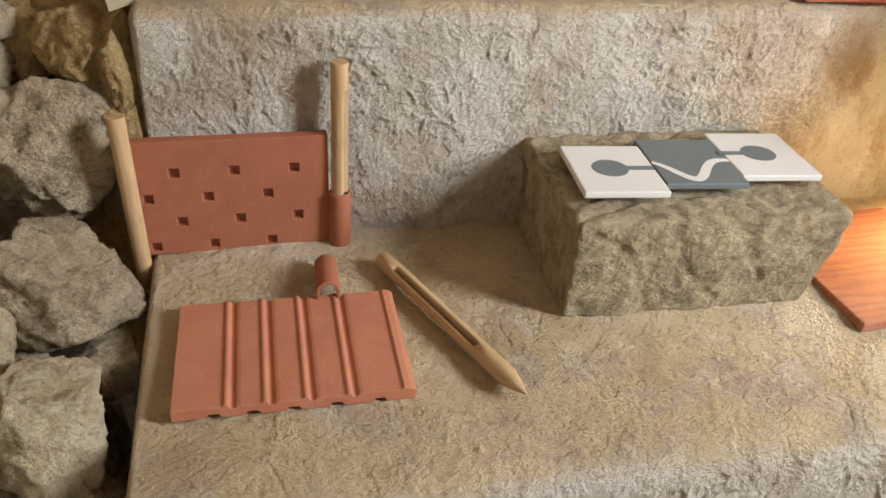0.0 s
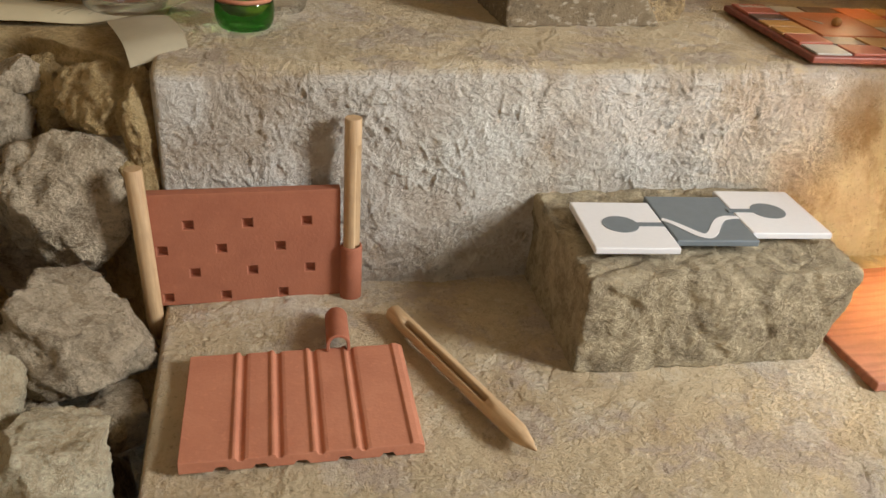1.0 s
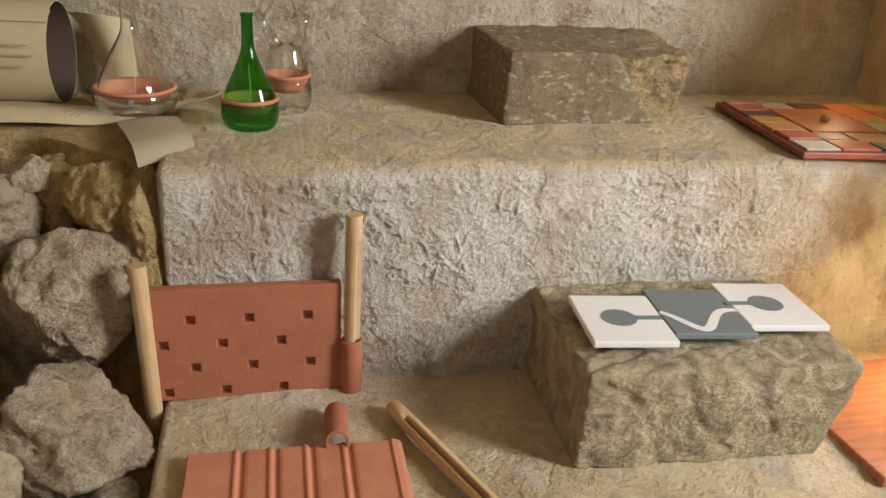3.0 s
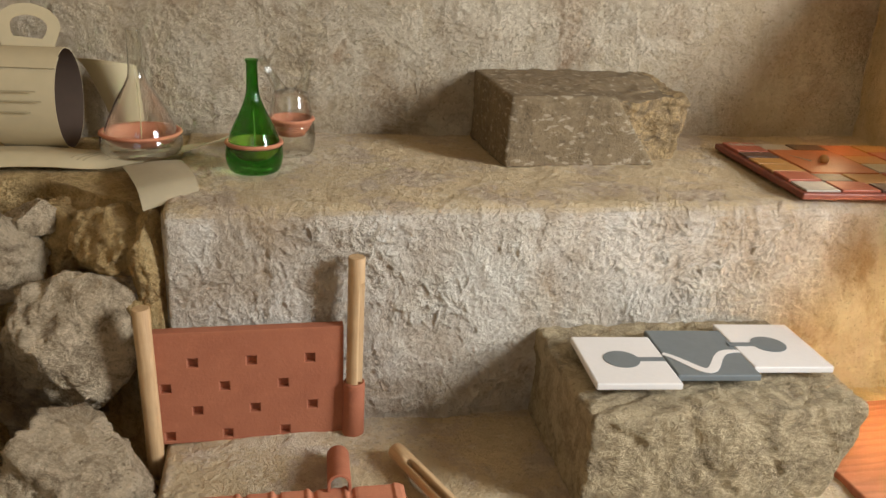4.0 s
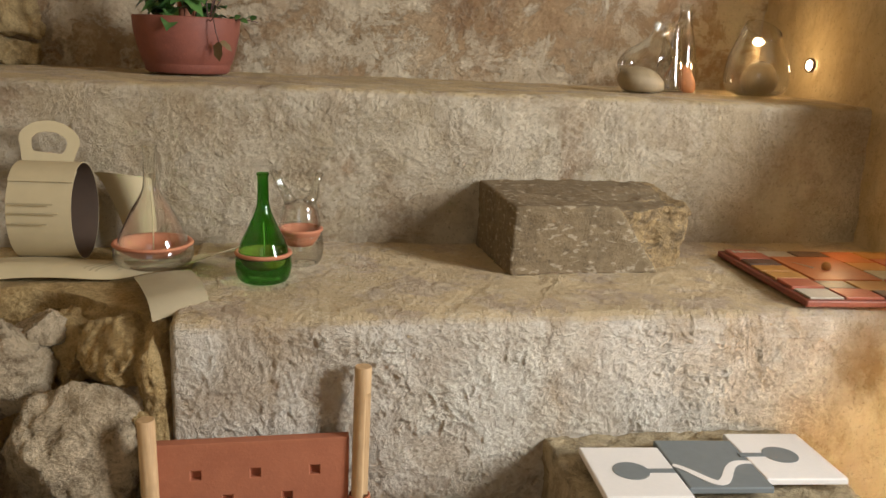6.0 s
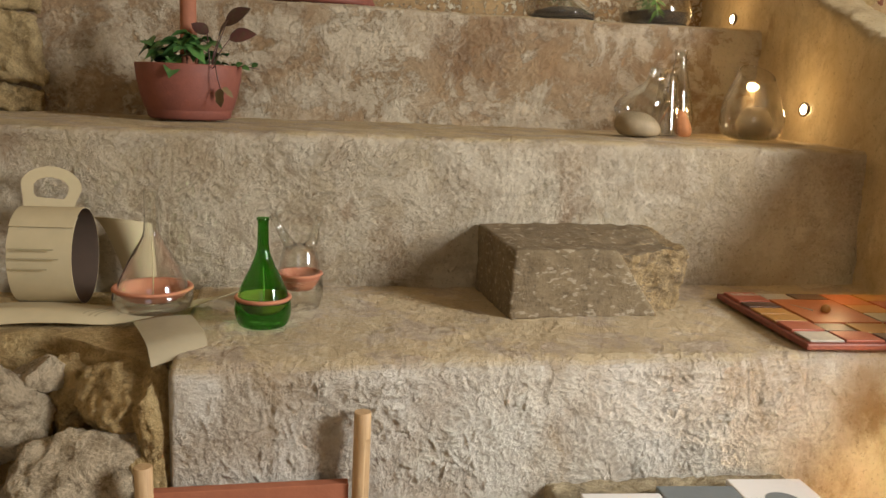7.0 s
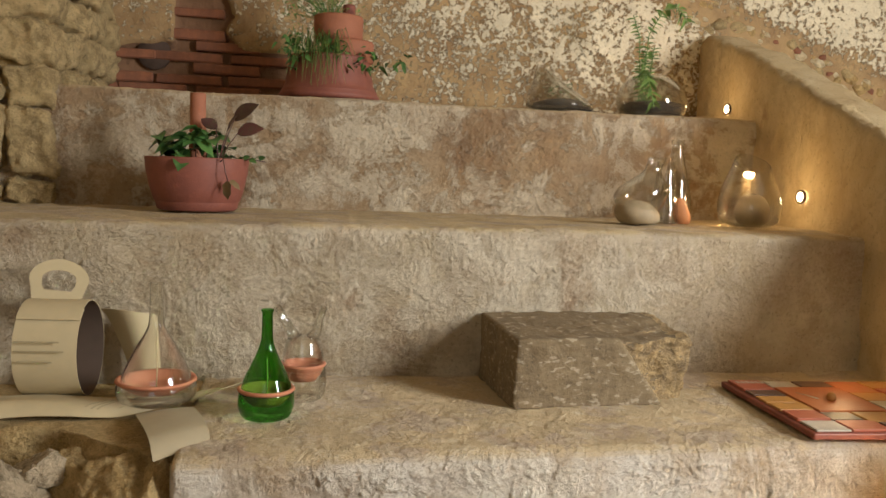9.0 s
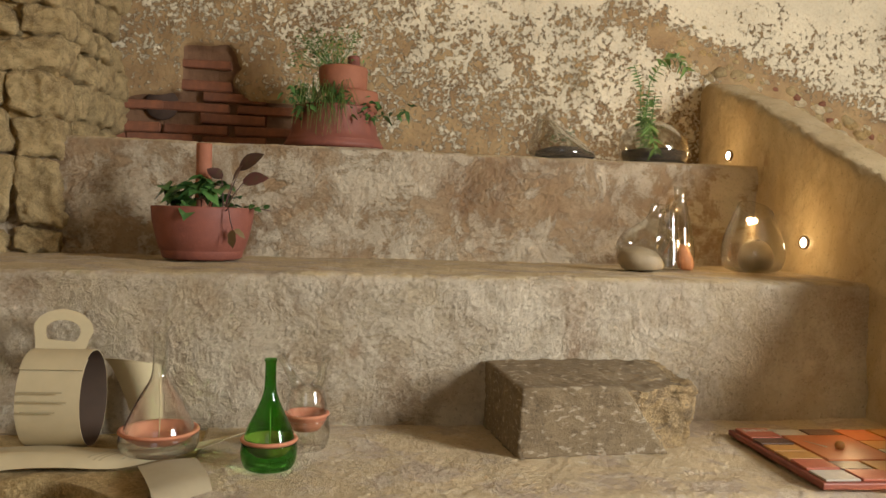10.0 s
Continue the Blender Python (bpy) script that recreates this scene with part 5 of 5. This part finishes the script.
for k in range(9):
    spray(sprig, (rnd.uniform(-0.07, 0.02), rnd.gauss(0, 0.02), 0.06 + rnd.uniform(0, 0.03)), 6, (0.012, 0.015, 0.014), 0.022, 0.007, 0.7, rnd)
part("sprigs", sprig, LEAF, garden_l, "small green sprigs")
fern = bmesh.new()


def frond(points, size, rnd):
    pts = [Vector(p) for p in points]
    tube(pts, [0.002] * len(pts), 5, fern, caps=False)
    for a, b in zip(pts, pts[1:]):
        for k in range(7):
            p = a.lerp(b, k / 7)
            d = (b - a).normalized()
            for s in (-1, 1):
                leaf_blade(fern, p, (d.z * s + d.x * 0.5, rnd.gauss(0, 0.5), -d.x * s + d.z * 0.5), size * rnd.uniform(0.7, 1.2), size * 0.34, 0.3, 0, rnd.uniform(-1, 1))


frond([(-0.03, 0, 0.06), (-0.06, -0.04, 0.18), (-0.055, -0.05, 0.30), (0.0, -0.05, 0.395), (0.06, -0.05, 0.405), (0.095, -0.05, 0.35)], 0.036, rnd)
frond([(-0.04, 0, 0.06), (-0.085, -0.05, 0.16), (-0.10, -0.07, 0.28), (-0.13, -0.07, 0.36)], 0.030, rnd)
frond([(-0.05, 0, 0.06), (-0.09, -0.11, 0.16), (-0.085, -0.150, 0.10), (-0.07, -0.160, 0.02)], 0.038, rnd)
frond([(-0.02, 0, 0.06), (-0.05, -0.07, 0.17), (-0.05, -0.09, 0.25)], 0.032, rnd)
frond([(-0.05, 0, 0.06), (-0.075, -0.06, 0.15), (-0.075, -0.08, 0.23)], 0.034, rnd)
frond([(-0.06, 0, 0.06), (-0.095, -0.08, 0.15), (-0.10, -0.12, 0.20)], 0.030, rnd)
part("fern", fern, LEAF_PALE, garden_r, "tall arching fern fronds")

# ---- small lamps set in the side wall ----
GLOW = bpy.data.materials.new("lamp_glow")
GLOW.use_nodes = True
gb = GLOW.node_tree.nodes["Principled BSDF"]
gb.inputs["Emission Color"].default_value = (1.0, 0.80, 0.48, 1)
gb.inputs["Emission Strength"].default_value = 14.0
BRASS = plain_material("dull_lamp_ring", (0.16, 0.10, 0.05), 0.5)
for k, (y, z) in enumerate(((2.349, 0.933), (2.985, 1.262), (1.74, 0.575), (1.13, 0.13))):
    lamp = thing("wall_lamp", pose(wall_x(y) - 0.008, y, z, 0, -90, 7.4), "small round warm lamp set in the side wall", "lamp", "lamps in the side wall")
    part("ring", lathe([(0.0165, 0.0), (0.0225, 0.0), (0.0225, 0.006), (0.0165, 0.008)], 28), BRASS, lamp, "dull metal ring")
    part("lens", lathe([(0.0165, 0.004), (0.012, 0.008), (0.0, 0.0095)], 24), GLOW, lamp, "glowing warm lens")
    spark("lamp_light", (wall_x(y) - 0.19, y, z + 0.02), (1.9, 1.2, 0.6, 5.2)[k], (1.0, 0.66, 0.31))


# ---- stone pillar beside the top step ----
pillar = thing("stone_pillar", pose(-0.70, 2.70, Z3), "rubble masonry pillar of ochre stones", "pillar")
part("core", block(-0.80, -0.035, 0.04, 0.70, -0.02, 2.15), EARTH, pillar, "ochre earth mortar", smooth=False)
rnd = random.Random(31)


def masonry(w, h, d, seed):
    bm = hewn(w, d, h, seed * 0.37, 0.018, 14, 0.022)
    tilt = 0.12 * math.sin(seed * 1.7)
    for v in bm.verts:
        v.co.z += v.co.x * tilt - h / 2
        v.co.x += v.co.z * 0.2 * math.sin(seed * 2.9)
    return bm


z = -0.01
row = 0
while z < 1.6:
    h = rnd.uniform(0.085, 0.22)
    x = 0.0
    while x > -0.75:
        w = rnd.uniform(0.13, 0.27)
        st = part("stone", masonry(w * 0.97, h * 0.97, 0.16, row * 17 + int(-x * 100)), PILLAR_STONE, pillar)
        st.location = (x - w / 2, 0.075 + rnd.uniform(-0.012, 0.012), z + h / 2)
        x -= w
    y = 0.165
    while y < 0.62:
        w = rnd.uniform(0.14, 0.26)
        st = part("stone", masonry(0.16, h * 0.97, w * 0.97, row * 31 + int(y * 100)), PILLAR_STONE, pillar)
        st.location = (-0.075 + 0.06 * (y / 0.6) + rnd.uniform(-0.010, 0.010), y + w / 2, z + h / 2)
        y += w
    z += h
    row += 1

# ---- bricks bared in the back wall ----
brick_meshes = []
for k in range(6):
    bb = block(-0.13, 0.13, -0.022, 0.03, -0.0165, 0.0165, 0.005, 1)
    for v in bb.verts:
        v.co += Vector((noise.noise(v.co * 30 + Vector((k, 0, 0))), noise.noise(v.co * 30 + Vector((0, k, 5))), noise.noise(v.co * 30 + Vector((7, 0, k))))) * 0.005
    me = bpy.data.meshes.new("brick")
    bb.to_mesh(me)
    bb.free()
    me.materials.append(BRICK)
    brick_meshes.append(me)
rnd = random.Random(8)
z, row = 1.215, 0
while z < 1.66:
    x = -1.2 + (0.14 if row % 2 else 0.0)
    while x < 0.25:
        if brick_patch(x, z) > 0.004 and not (abs(x + 0.51) < 0.09 and abs(z - 1.395) < 0.055):
            ob = new("brick", rnd.choice(brick_meshes))
            ob.parent = wall_back
            ob.location = (x + rnd.uniform(-0.008, 0.008), YB + 0.036 + rnd.uniform(-0.005, 0.005), z)
            ob.scale = (rnd.uniform(0.95, 1.05), 1, rnd.uniform(1.12, 1.30))
        x += 0.276
    z += 0.0435
    row += 1
# Flat dark disc set among the bricks.
part("dark_disc", lathe([(0.0, 0.0), (0.045, 0.001), (0.064, 0.006), (0.062, 0.014), (0.0, 0.015)], 28), DISC_DARK, wall_back, "flat round dark brown disc").matrix_world = pose(-0.51, YB + 0.034, 1.395, 90, 0, 0)

# ---- rubble bared along the slope of the back wall ----
rnd = random.Random(77)
for k in range(130):
    x = rnd.uniform(1.45, 2.75)
    off = rnd.gauss(0.0, 0.06)
    r = rnd.uniform(0.010, 0.024) if k % 4 else rnd.uniform(0.024, 0.042)
    st = part("rubble_stone", boulder(r * rnd.uniform(1, 1.5), r * 0.8, r * rnd.uniform(0.7, 1), k + 200, 7, 2, 0.09), rnd.choice([PILLAR_STONE, RUBBLE_PALE, EARTH, BRICK if k % 5 == 0 else RUBBLE_PALE]), wall_back)
    st.matrix_world = pose(x, YB + 0.010, 1.74 - 0.42 * (x - 1.75) + off, rnd.uniform(0, 90), rnd.uniform(-20, 20) + 22, 0)
